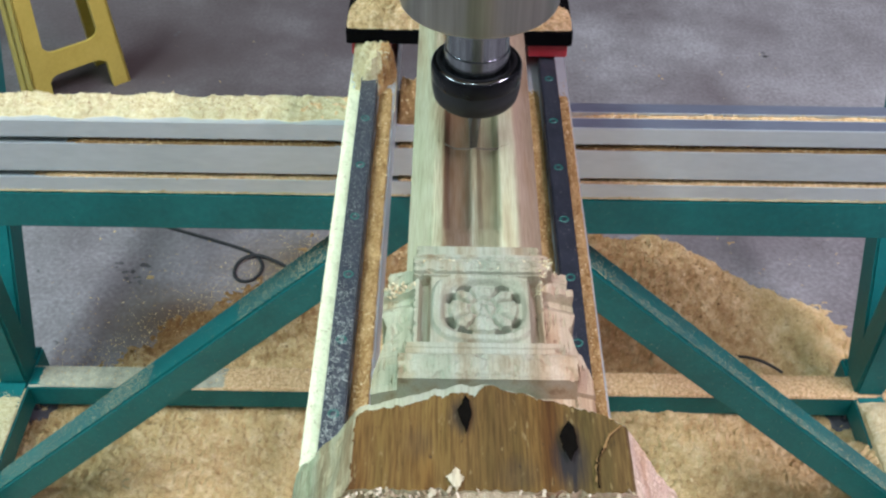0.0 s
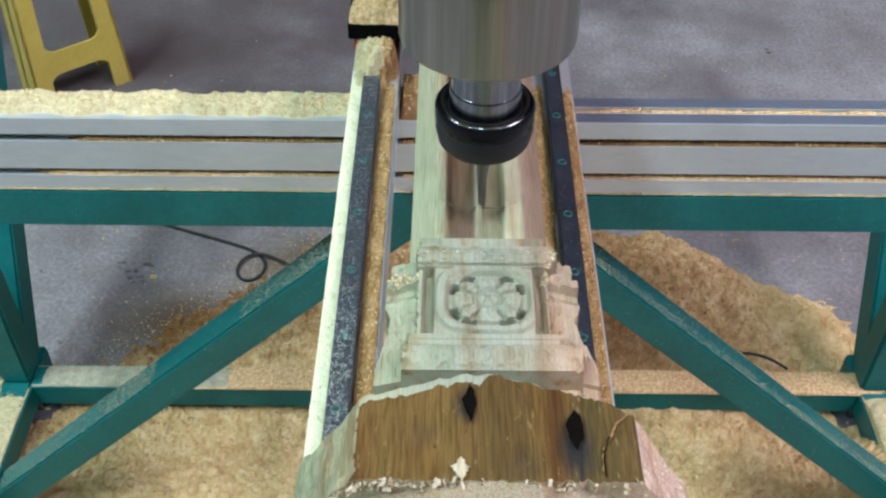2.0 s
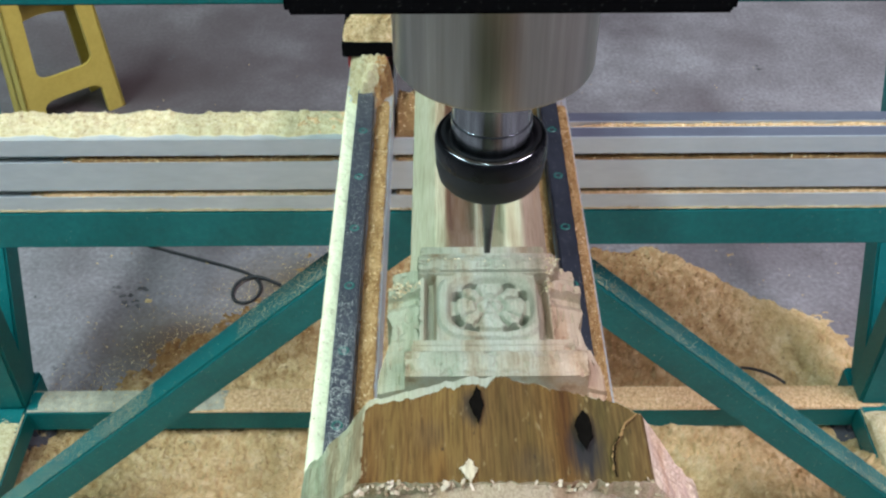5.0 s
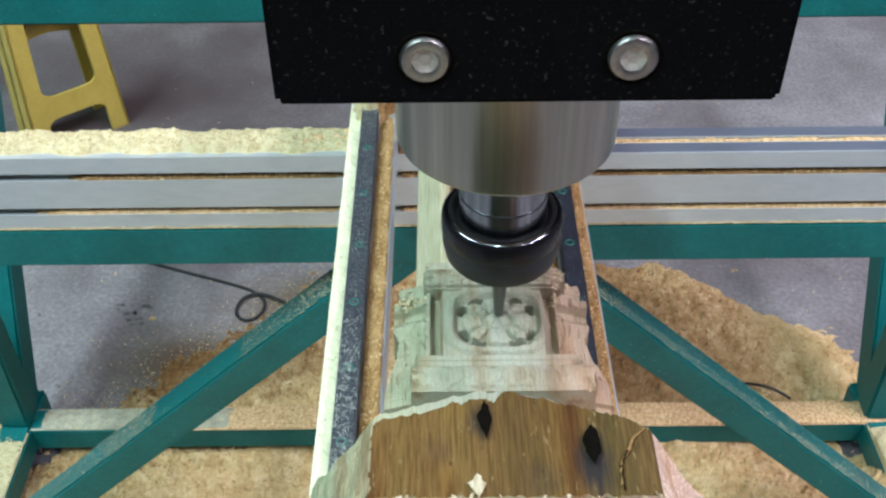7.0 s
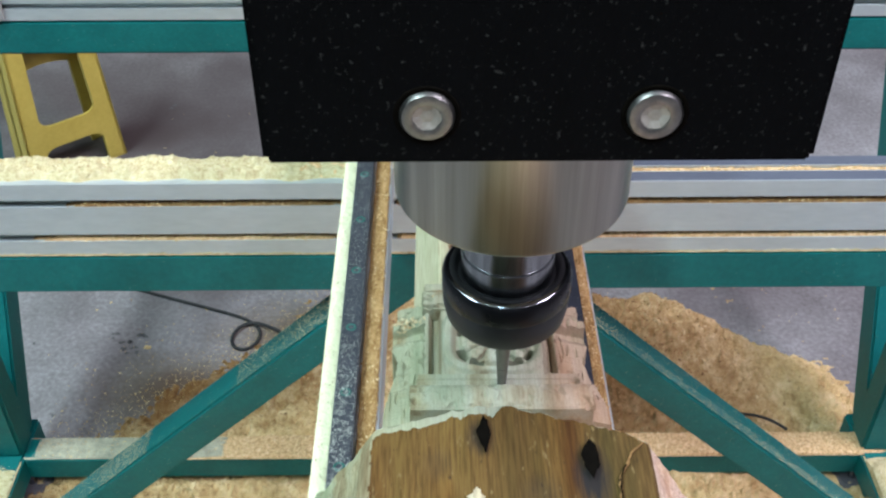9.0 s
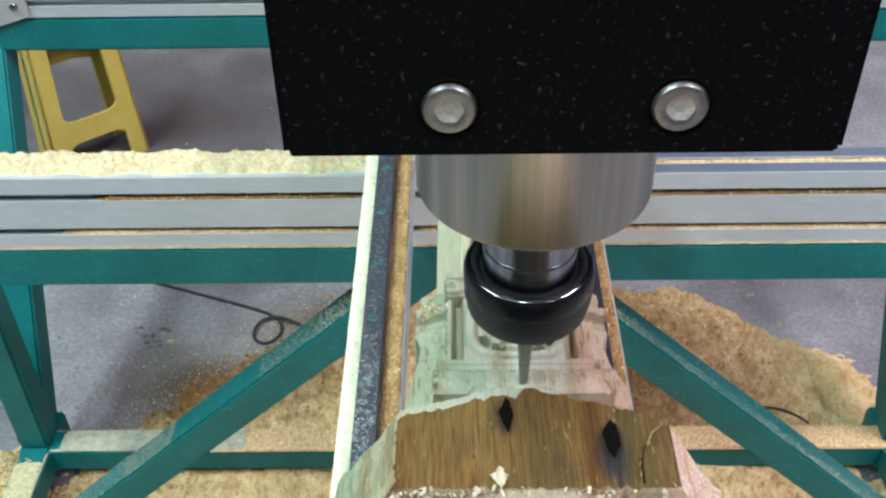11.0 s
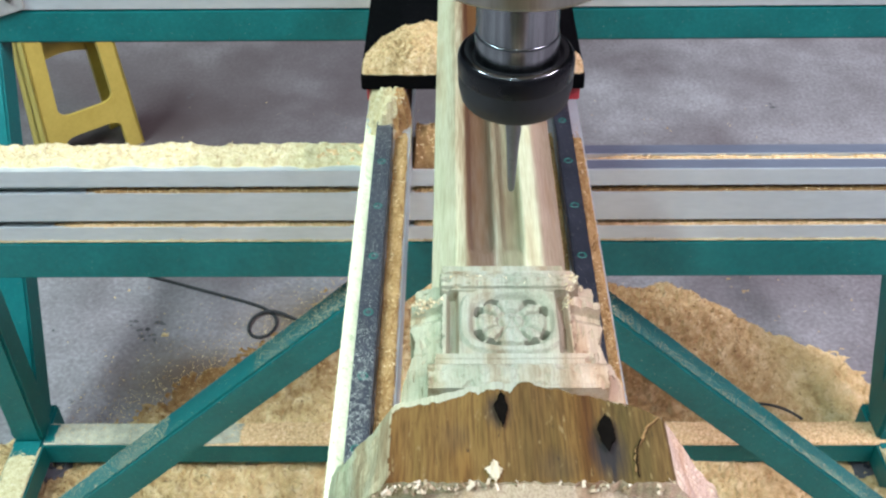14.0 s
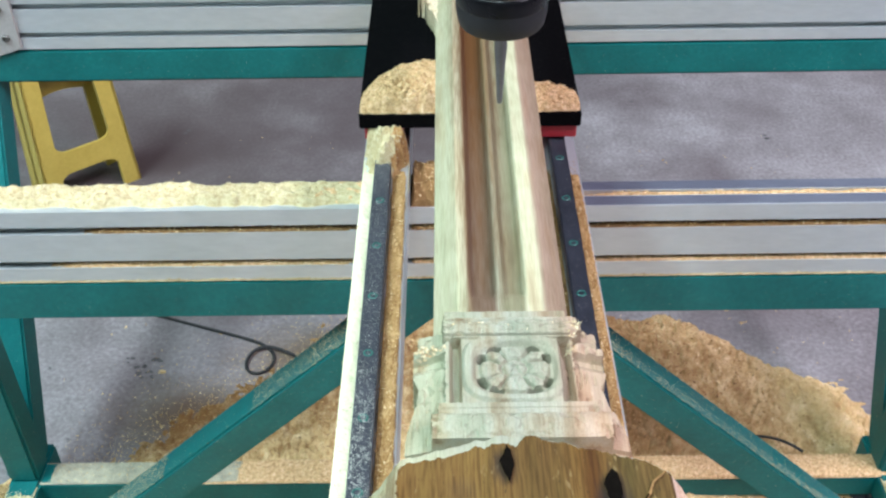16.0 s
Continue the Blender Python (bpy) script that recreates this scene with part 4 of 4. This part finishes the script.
# seconds, x, y, height of the nut's foot above the rails
HEAD = [
    (0, 0.0027, -0.0449, 0.2194),
    (0.5, 0.0037, -0.0642, 0.2266),
    (1, 0.0037, -0.0741, 0.2271),
    (1.5, 0.0041, -0.0843, 0.2271),
    (2, 0.0042, -0.0933, 0.2265),
    (2.5, 0.0044, -0.1027, 0.2259),
    (3, 0.0043, -0.1085, 0.2285),
    (3.5, 0.0041, -0.1208, 0.2353),
    (4, 0.0043, -0.1273, 0.2408),
    (6.3, 0.0054, -0.1625, 0.2486),
    (6.7, 0.0043, -0.1720, 0.2470),
    (7, 0.0052, -0.1763, 0.2488),
    (7.5, 0.0049, -0.1842, 0.2471),
    (8, 0.0050, -0.1886, 0.2524),
    (8.5, 0.0052, -0.1946, 0.2562),
    (9, 0.0056, -0.2035, 0.2548),
    (9.5, 0.0058, -0.2117, 0.2518),
    (9.8, 0.0052, -0.2100, 0.2422),
    (10, 0.0054, -0.2115, 0.2412),
    (10.2, 0.0052, -0.2106, 0.2432),
    (12.3, 0.0053, -0.2129, 0.2885),
    (12.5, 0.0054, -0.2127, 0.2920),
    (13, 0.0055, -0.1906, 0.2906),
    (13.3, 0.0059, -0.1723, 0.2878),
    (13.6, 0.0054, -0.1571, 0.2873),
    (14, 0.0051, -0.1354, 0.2881),
    (14.5, 0.0051, -0.1166, 0.2919),
    (15, 0.0049, -0.0872, 0.2891),
    (15.5, 0.0053, -0.0584, 0.2866),
    (16, 0.0051, -0.0216, 0.2816),
]

# seconds, y of the dark line, which ends up under the plinth
CUT_LINE = [(0, -0.047), (0.5, -0.0665), (1, -0.076), (1.5, -0.086), (2, -0.0962), (2.5, -0.105), (3, -0.112), (3.5, -0.124), (4, -0.134), (6, -0.165), (16, -0.165)]

# ---- sawdust ----
def heap(x, y):
    """Dust on the floor: a sheet below the bed and a tall broken mound on the east side."""
    rough = 0.011 * fbm(x, y, 20) + 0.009 * fbm(x, y, 55, 3) + 0.007 * nz(x, y, 150, 5) + 0.0025 * nz(x, y, 330, 8)
    line = 0.60 + 0.83 * (x + 0.545)
    z = -0.010 + 0.034 * smooth(0.05, -0.16, y - line + 0.05 * fbm(x, y, 11)) * (1 - smooth(0.02, 0.14, x))
    z = max(z, -0.012 + 0.03 * smooth(0.60, 0.46, y))
    back = 0.800 - 0.10 * smooth(0.25, 0.65, x) + 0.03 * fbm(x, 0.3, 9)
    crest = 0.135 - 0.085 * smooth(0.30, 0.62, x) + 0.02 * fbm(x, 0.7, 8)
    run = smooth(0.10, 0.20, x) * (1 - smooth(0.585, 0.655, x + 0.02 * fbm(0, y, 20)))
    rise = smooth(back + 0.05, back - 0.06, y)
    fall = 0.30 + 0.70 * smooth(0.42, 0.74, y)
    z = max(z, -0.012 + crest * run * rise * fall + 0.004)
    z = max(z, -0.012 + 0.095 * math.exp(-((x - 0.575) / 0.055) ** 2 - ((y - 0.36) / 0.10) ** 2))
    rim = 0.05 * fbm(x, y, 7, 9)
    z -= 0.05 * max(smooth(-0.74, -0.86, x + rim), smooth(0.66, 0.78, x + rim), smooth(-0.30, -0.42, y + rim))
    return z + rough


def dusty(x, y):
    return heap(x, y) > 0.004


def rusty(x, y):
    """Where the heap is darker orange-brown: beside the bed and along its thin outer rim."""
    if x > 0.02:
        return x < 0.37 + 0.22 * (0.72 - y) + 0.14 * fbm(x, y, 12, 4) + 0.035 * nz(x, y, 170, 2) and y > 0.5
    line = 0.60 + 0.83 * (x + 0.545)
    return y > line - 0.19 + 0.14 * fbm(x, y, 14, 4) + 0.035 * nz(x, y, 170, 2)


def brown_flakes(ob):
    """Coarser brown chips where the heap is darker."""
    verts, faces = [], []
    rnd = random.Random(21)
    for _ in range(42000):
        x, y = rnd.uniform(-0.7, 0.65), rnd.uniform(0.42, 0.9)
        if dusty(x, y) and rusty(x + rnd.gauss(0, 0.045), y + rnd.gauss(0, 0.03)):
            flake(verts, faces, (x, y, heap(x, y) + 0.0005), rnd.uniform(0.0012, 0.0048))
    me = bpy.data.meshes.new("brown_chips")
    me.from_pydata(verts, [], faces)
    me.materials.append(M_BROWNCHIP)
    chip = new("brown_chips", me)
    chip.parent = ob
    tagged(chip, "coarse brown wood chips", kind="stuff")


def near_rusty(x, y):
    return rusty(x + random.gauss(0, 0.045), y + random.gauss(0, 0.03))


pile = field("sawdust_heap", -0.9, 0.8, 520, -0.45, 1.0, 440, heap, M_HEAP, smooth=False, flakes=(38000, 0.0012, 0.0055, M_CHIP, lambda x, y: dusty(x, y) and not near_rusty(x, y)))
brown_flakes(pile)
tagged(pile, "tan sawdust heaped on the concrete floor", "sawdust", kind="stuff")


def thin(x, y):
    line = 0.60 + 0.83 * (x + 0.545)
    return 0.0010 if random.random() < 0.8 * math.exp(-max(0.0, y - line) / 0.05) else -0.01


def sprinkle():
    """Loose dust thinning out over the concrete."""
    verts, faces = [], []
    while len(faces) < 12000:
        x, y = random.uniform(-0.62, -0.15), random.uniform(0.5, 1.0)
        if thin(x, y) > 0:
            flake(verts, faces, (x, y, 0.0012), random.uniform(0.0008, 0.0032))
    for _ in range(350):
        flake(verts, faces, (random.uniform(-0.6, 0.7), random.uniform(0.5, 1.5), 0.0012), random.uniform(0.0015, 0.004))
    me = bpy.data.meshes.new("loose_sawdust")
    me.from_pydata(verts, [], faces)
    me.materials.append(M_CHIP)
    tagged(new("loose_sawdust", me), "loose brown sawdust sprinkled over the concrete", "sawdust", kind="stuff")


sprinkle()


def ridge(name, x0, x1, y0, y1, z, top, nx, ny, mat, label, seed=0.0, power=0.5, chip=None, count=0, big=0.003, across="y"):
    def height(x, y):
        u, v = (x - x0) / (x1 - x0), (y - y0) / (y1 - y0)
        if across == "x":
            u, v = v, u
        w = (max(0.0, 4 * v * (1 - v)) ** power) * min(1.0, 12 * u, 12 * (1 - u))
        return z - 0.0015 + (top + 0.0015) * w * (0.80 + 0.55 * fbm(x, y, 40, seed)) + 0.0009 * fbm(x, y, 240, seed)
    ob = field(name, x0, x1, nx, y0, y1, ny, height, mat, smooth=False, flakes=(count, 0.001, big, chip, None) if chip else None)
    return tagged(ob, label, "sawdust", kind="stuff")


AT = RZ - 0.055
def profile_ridge(x, y):
    front = BY + 0.004 + 0.006 * smooth(-0.40, -0.58, x) + 0.006 * fbm(x, 0.2, 30)
    w = smooth(front, front + 0.008, y) * smooth(BY + 0.040, BY + 0.034, y)
    return AT - 0.0015 + 0.0090 * w * (0.85 + 0.5 * fbm(x, y, 34) + 0.25 * nz(x, y, 120, 3)) + 0.0012 * fbm(x, y, 260)


tagged(field("sawdust_ridge", -0.62, -0.085, 520, BY + 0.001, BY + 0.0385, 40, profile_ridge, M_PALE, smooth=False, flakes=(5200, 0.0006, 0.0026, M_PCHIP, lambda x, y: profile_ridge(x, y) > AT + 0.002), tint=(M_DUST, lambda x, y: x > -0.10 + 0.10 * fbm(x, y, 25) + 0.05 * nz(x, y, 130))), "pale sawdust ridge along the top of the profile", "sawdust", kind="stuff")
ridge("sawdust_ridge", -0.056, -0.004, BY + 0.002, BY + 0.055, AT, 0.034, 60, 50, M_EARTH, "brown sawdust caught between the bed profiles", 4, 0.5, M_CHIP, 260)
ridge("sawdust_ridge", 0.09, 0.62, BY + 0.0165, BY + 0.0235, AT - 0.004, 0.005, 420, 10, M_DUST, "sawdust packed into the top slot of the profile", 6, 0.3, M_CHIP, 700, 0.003)
for zz, x0, x1 in ((0.060, -0.36, -0.10), (0.060, 0.09, 0.62), (0.020, -0.40, -0.10), (0.020, 0.09, 0.62), (0.060, -0.056, 0.0), (0.020, -0.056, 0.0)):
    ridge("slot_dust", x0, x1, BY + 0.0004, BY + 0.0096, RZ - 0.1365 + zz - 0.004, 0.0030, 300, 12, M_EARTH if zz > 0.05 else M_DUST, "brown sawdust lying in a slot of the profile", zz, 0.3, M_CHIP, 400, 0.0028)
ridge("beam_dust", -0.60, 0.60, BY - 0.0005, BY + 0.0002, GT, 0.0012, 500, 3, M_PALE, "thin line of pale dust on the green beam", 9, 0.3, M_PCHIP, 500, 0.003)
for cx in (-0.0757, 0.0745):
    rx = cx + (-0.0015 if cx < 0 else 0.002)
    if cx < 0:
        ridge("rail_dust", cx - 0.0202, rx - 0.0074, -0.42, 0.325, TT, 0.0048, 20, 700, M_WHITE, "fine pale dust along the bed profile", cx, 0.12, M_PCHIP, 420, 0.0014, "x")
    else:
        ridge("rail_dust", cx - 0.0198, rx - 0.0074, -0.42, 0.325, TT, 0.0030, 20, 600, M_GOLD, "brown dust along the bed profile", cx, 0.25, M_CHIP, 900, 0.0020, "x")
    ridge("rail_dust", rx + 0.0074, cx + 0.0190, -0.42, 0.325, TT, 0.0030, 16, 600, M_GOLD, "brown dust along the bed profile", cx + 1, 0.25, M_CHIP, 1300, 0.0022, "x")
ridge("stretcher_dust", -0.597, -0.285, 0.475, 0.513, LZ, 0.0022, 200, 24, surface("grey_dust", [(0.36, (0.22, 0.22, 0.17)), (0.64, (0.50, 0.46, 0.33))], scale=60, fine=500, rough=0.95), "thin grey dust lying on the low stretcher", 2, 0.15, M_CHIP, 300)
ridge("stretcher_dust", -0.37, 0.66, 0.473, 0.514, LZ, 0.0050, 420, 24, M_DUST, "sawdust lying on the low stretcher", 2, 0.25, M_CHIP, 1800, 0.004)
for s in (-1, 1):
    bx = 0.591 if s > 0 else -0.618
    ridge("tube_dust", bx - 0.020, bx + 0.020, 0.10, 0.47, LZ + 0.001, 0.016 if s > 0 else 0.0028, 24, 160, M_PALE, "pale dust lying on the base tube", s, 0.3, M_PCHIP, 500, 0.004, "x")


def plate_pile(x, y):
    d = ((x + 0.040) / 0.062) ** 2 + ((y - 0.322) / 0.100) ** 2
    e = ((x - 0.066) / 0.040) ** 2 + ((y - 0.320) / 0.060) ** 2
    lump = (1 + 0.55 * fbm(x, y, 60) + 0.45 * fbm(x, y, 150, 4)) * smooth(0.325, 0.335, y)
    return RZ + 0.0285 + 0.017 * lump * max(0.0, 1 - d) ** 0.6 + 0.010 * lump * max(0.0, 1 - e) ** 0.6 + (0.0022 * fbm(x, y, 170) if min(d, e) < 1.0 else -0.001)


tagged(field("plate_dust", -0.0975, 0.0955, 150, 0.3262, 0.43, 90, plate_pile, M_DUST, smooth=False, flakes=(3600, 0.0008, 0.0030, M_CHIP, lambda x, y: plate_pile(x, y) > RZ + 0.0302)), "sawdust heaped on the black carriage plate", "sawdust", kind="stuff")


def corner_pile(x, y):
    d = ((x + 0.076) / 0.021) ** 2 + ((y - 0.326) / 0.044) ** 2 + 0.8 * fbm(x, y, 55)
    return RZ - 0.0145 + 0.031 * smooth(0.0, 0.9, 1 - d) * (1 + 0.35 * fbm(x, y, 90)) + 0.0016 * fbm(x, y, 260)


tagged(field("corner_dust", -0.0960, -0.0550, 100, 0.268, 0.3285, 130, corner_pile, M_PALE, smooth=False, flakes=(900, 0.0006, 0.002, M_PCHIP, lambda x, y: corner_pile(x, y) > RZ - 0.010), tint=(M_RUST, lambda x, y: x > -0.068 + 0.006 * nz(x, y, 200) and corner_pile(x, y) > RZ - 0.012)), "pale sawdust swept against the carriage", "sawdust", kind="stuff")


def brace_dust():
    """Dust on the upper faces of the two braces; a bare gap imitates shade on the west one."""
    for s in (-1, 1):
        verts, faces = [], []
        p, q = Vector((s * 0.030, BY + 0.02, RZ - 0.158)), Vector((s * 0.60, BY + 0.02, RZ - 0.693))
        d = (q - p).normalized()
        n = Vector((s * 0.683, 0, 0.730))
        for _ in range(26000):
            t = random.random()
            # almost no dust from t 0.335 to 0.535: imitates a shaded stretch
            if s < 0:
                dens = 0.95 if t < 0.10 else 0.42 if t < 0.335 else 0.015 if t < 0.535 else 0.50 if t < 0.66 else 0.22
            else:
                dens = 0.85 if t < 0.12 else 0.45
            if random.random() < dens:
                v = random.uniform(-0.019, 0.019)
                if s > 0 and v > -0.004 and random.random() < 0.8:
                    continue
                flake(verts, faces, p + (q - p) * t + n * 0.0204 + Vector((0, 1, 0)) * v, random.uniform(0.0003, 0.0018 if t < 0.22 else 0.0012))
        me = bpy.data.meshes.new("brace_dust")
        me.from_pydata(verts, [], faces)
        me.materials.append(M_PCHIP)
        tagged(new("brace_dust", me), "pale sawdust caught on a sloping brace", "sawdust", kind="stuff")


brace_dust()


# ---- yellow stool ----
def stool():
    ob = thing("plastic_stool", "yellow moulded plastic step stool standing on the concrete", "stool", -0.772, 1.321, 0)
    ob.rotation_euler = (0, 0, radians(38))
    ax, ay, h = 0.0975, 0.050, 0.34  # half width, half depth, height

    def half_at(z):
        return 1 - 0.17 * z / h

    for sx in (-1, 1):
        for sy in (-1, 1):
            bm = bmesh.new()
            top = half_at(h - 0.02)
            lo, hi = Vector((sx * ax, sy * ay, 0)), Vector((sx * ax * top, sy * ay * top, h - 0.02))
            for dx, dy, broad in ((1, 0, 0.036), (0, 1, 0.058)):
                vs = []
                for p, w in ((lo, broad), (hi, broad * 0.95)):
                    q = p - Vector((sx * dx * w, sy * dy * w, 0))
                    n = Vector((-sx * dy, -sy * dx, 0)) * 0.005
                    vs.append([bm.verts.new(v) for v in (p, q, q + n * 2.2, q + n * 2.2 + (p - q) * 0.06, p + n + (q - p) * 0.1, p + n)])
                for k in range(6):
                    n = (k + 1) % 6
                    bm.faces.new((vs[0][k], vs[0][n], vs[1][n], vs[1][k]))
                bm.faces.new(vs[0][::-1])
                bm.faces.new(vs[1])
            bmesh.ops.recalc_face_normals(bm, faces=bm.faces[:])
            part("leg", bm, M_YELLOW, ob)
    # a low rail whose ends flare into the legs
    bm = bmesh.new()
    rows = []
    for n in range(25):
        u = n / 12 - 1
        row = []
        for z in (0.070 - 0.016 * abs(u) ** 8, 0.118 + 0.020 * abs(u) ** 8):
            row.append(bm.verts.new((u * (ax * half_at(z) - 0.034), -ay * half_at(z) + 0.0005, z)))
        rows.append(row)
    for p, q in zip(rows, rows[1:]):
        bm.faces.new((p[0], q[0], q[1], p[1]))
    bmesh.ops.recalc_face_normals(bm, faces=bm.faces[:])
    bmesh.ops.solidify(bm, geom=bm.faces[:], thickness=0.005)
    part("rail", bm, M_YELLOW, ob)
    part("apron", boxed(-0.075, 0.075, -0.0415, -0.0365, h - 0.05, h - 0.015, bevel=0.002), M_YELLOW, ob)
    bm = bmesh.new()
    rows = []
    for n in range(17):
        u = n / 8 - 1
        rows.append([bm.verts.new((u * 0.078, 0.0420, z)) for z in (0.205 - 0.022 * u * u, h - 0.015)])
    for p, q in zip(rows, rows[1:]):
        bm.faces.new((p[0], q[0], q[1], p[1]))
    bmesh.ops.recalc_face_normals(bm, faces=bm.faces[:])
    bmesh.ops.solidify(bm, geom=bm.faces[:], thickness=0.005)
    part("apron", bm, M_YELLOW, ob, "deep arched back apron")
    part("seat", boxed(-0.090, 0.090, -0.050, 0.050, h - 0.02, h, bevel=0.006), M_YELLOW, ob)
    return ob


stool()


# ---- cables ----
def cord(name, points, radius, label):
    cu = bpy.data.curves.new(name, "CURVE")
    cu.dimensions, cu.bevel_depth, cu.bevel_resolution, cu.resolution_u = "3D", radius, 3, 10
    sp = cu.splines.new("NURBS")
    sp.points.add(len(points) - 1)
    for p, co in zip(sp.points, points):
        p.co = (*co, 1)
    sp.use_endpoint_u, sp.order_u = True, 4
    cu.materials.append(M_RUBBER)
    return tagged(new(name, cu), label, "cable")


CABLE = [(-0.72, 0.985), (-0.597, 0.929), (-0.531, 0.906), (-0.466, 0.881), (-0.393, 0.8545), (-0.346, 0.836), (-0.321, 0.815), (-0.314, 0.7876), (-0.331, 0.761), (-0.3545, 0.761), (-0.3667, 0.785), (-0.357, 0.812), (-0.332, 0.8246), (-0.304, 0.812), (-0.2785, 0.7956), (-0.248, 0.777), (-0.18, 0.75)]
cord("power_cable", [(x, y, 0.0035 + 0.0045 * (n > 10)) for n, (x, y) in enumerate(CABLE)], 0.0028, "thin black cable looped on the floor")
cord("wire_end", [(0.415, 0.580, 0.045), (0.432, 0.566, 0.060), (0.451, 0.559, 0.065), (0.472, 0.544, 0.066), (0.486, 0.5355, 0.060)], 0.0022, "short black wire end sticking out of sawdust")


# ---- marks on the floor and curled shavings ----
def marks():
    bm = bmesh.new()
    rnd = random.Random(5)
    spots = [(-0.561, 0.799, 0.008), (-0.539, 0.786, 0.010), (-0.518, 0.797, 0.009), (-0.528, 0.766, 0.008), (-0.514, 0.757, 0.007), (-0.545, 0.770, 0.007), (-0.689, 0.782, 0.005), (-0.615, 0.622, 0.005), (0.677, 1.470, 0.010), (0.40, 1.62, 0.006), (-0.60, 1.52, 0.009)]
    for x, y, r in spots:
        for _ in range(3):
            ox, oy, k = rnd.uniform(-r, r), rnd.uniform(-r, r), rnd.uniform(0.3, 0.6)
            c = [bm.verts.new((x + ox + r * k * math.cos(a) * rnd.uniform(0.6, 1.5), y + oy + r * k * math.sin(a) * rnd.uniform(0.5, 1.2), 0.0012)) for a in np.linspace(0, 2 * math.pi, 10)[:-1]]
            bm.faces.new(c)
    return tagged(obj("floor_marks", bm, surface("grey_scuff", [(0.3, (0.075, 0.07, 0.072)), (0.7, (0.13, 0.12, 0.122))], scale=200, rough=0.8)), "small dark scuff marks on the concrete", "floor marks", kind="stuff")


marks()
for x, y, z, r, turns, yaw in ((-0.466, 0.356, 0.040, 0.016, 0.8, 20), (-0.436, 0.349, 0.040, 0.009, 0.9, 100), (-0.376, 0.451, 0.036, 0.012, 0.4, -20), (-0.545, BY + 0.02, RZ - 0.036, 0.008, 0.9, 60), (-0.515, BY + 0.016, RZ - 0.038, 0.006, 0.8, 0)):
    bm = bmesh.new()
    strip = []
    for k in range(19):
        a = 2 * math.pi * turns * k / 18
        rr = r * (1 - 0.25 * k / 18)
        strip.append([bm.verts.new((rr * math.cos(a), rr * math.sin(a), w + 0.002 * math.sin(a))) for w in (0, 0.004)])
    for p, q in zip(strip, strip[1:]):
        bm.faces.new((p[0], q[0], q[1], p[1]))
    bmesh.ops.solidify(bm, geom=bm.faces[:], thickness=0.0006)
    ob = tagged(obj("wood_shaving", bm, M_PALE), "pale curled wood shaving lying in sawdust", "wood shaving", group="curled shavings")
    ob.matrix_world = pose(x, y, z - 0.004 if z > 0.5 else heap(x, y) + 0.002, 12, 8, yaw)

# ---- levelling feet ----
for s in (-1, 1):
    foot = thing("levelling_foot", "black rubber levelling foot under the stand", "machine foot", 0.573 if s > 0 else -0.60, 0.482, 0, group="levelling feet")
    part("pad", lathe([(0, 0.022), (0.020, 0.022), (0.028, 0.012), (0.030, 0.0), (0, 0)], 32), M_FOOT, foot, smooth=True)
    part("stud", lathe([(0.006, 0.02), (0.006, LZ - 0.043)], 16), M_CHROME, foot)


def motions():
    walk(head, [(t, pose(x, y, RZ + z)) for t, x, y, z in HEAD])
    walk(cut_edge, [(t, pose(0, y, RZ)) for t, y in CUT_LINE])


motions()
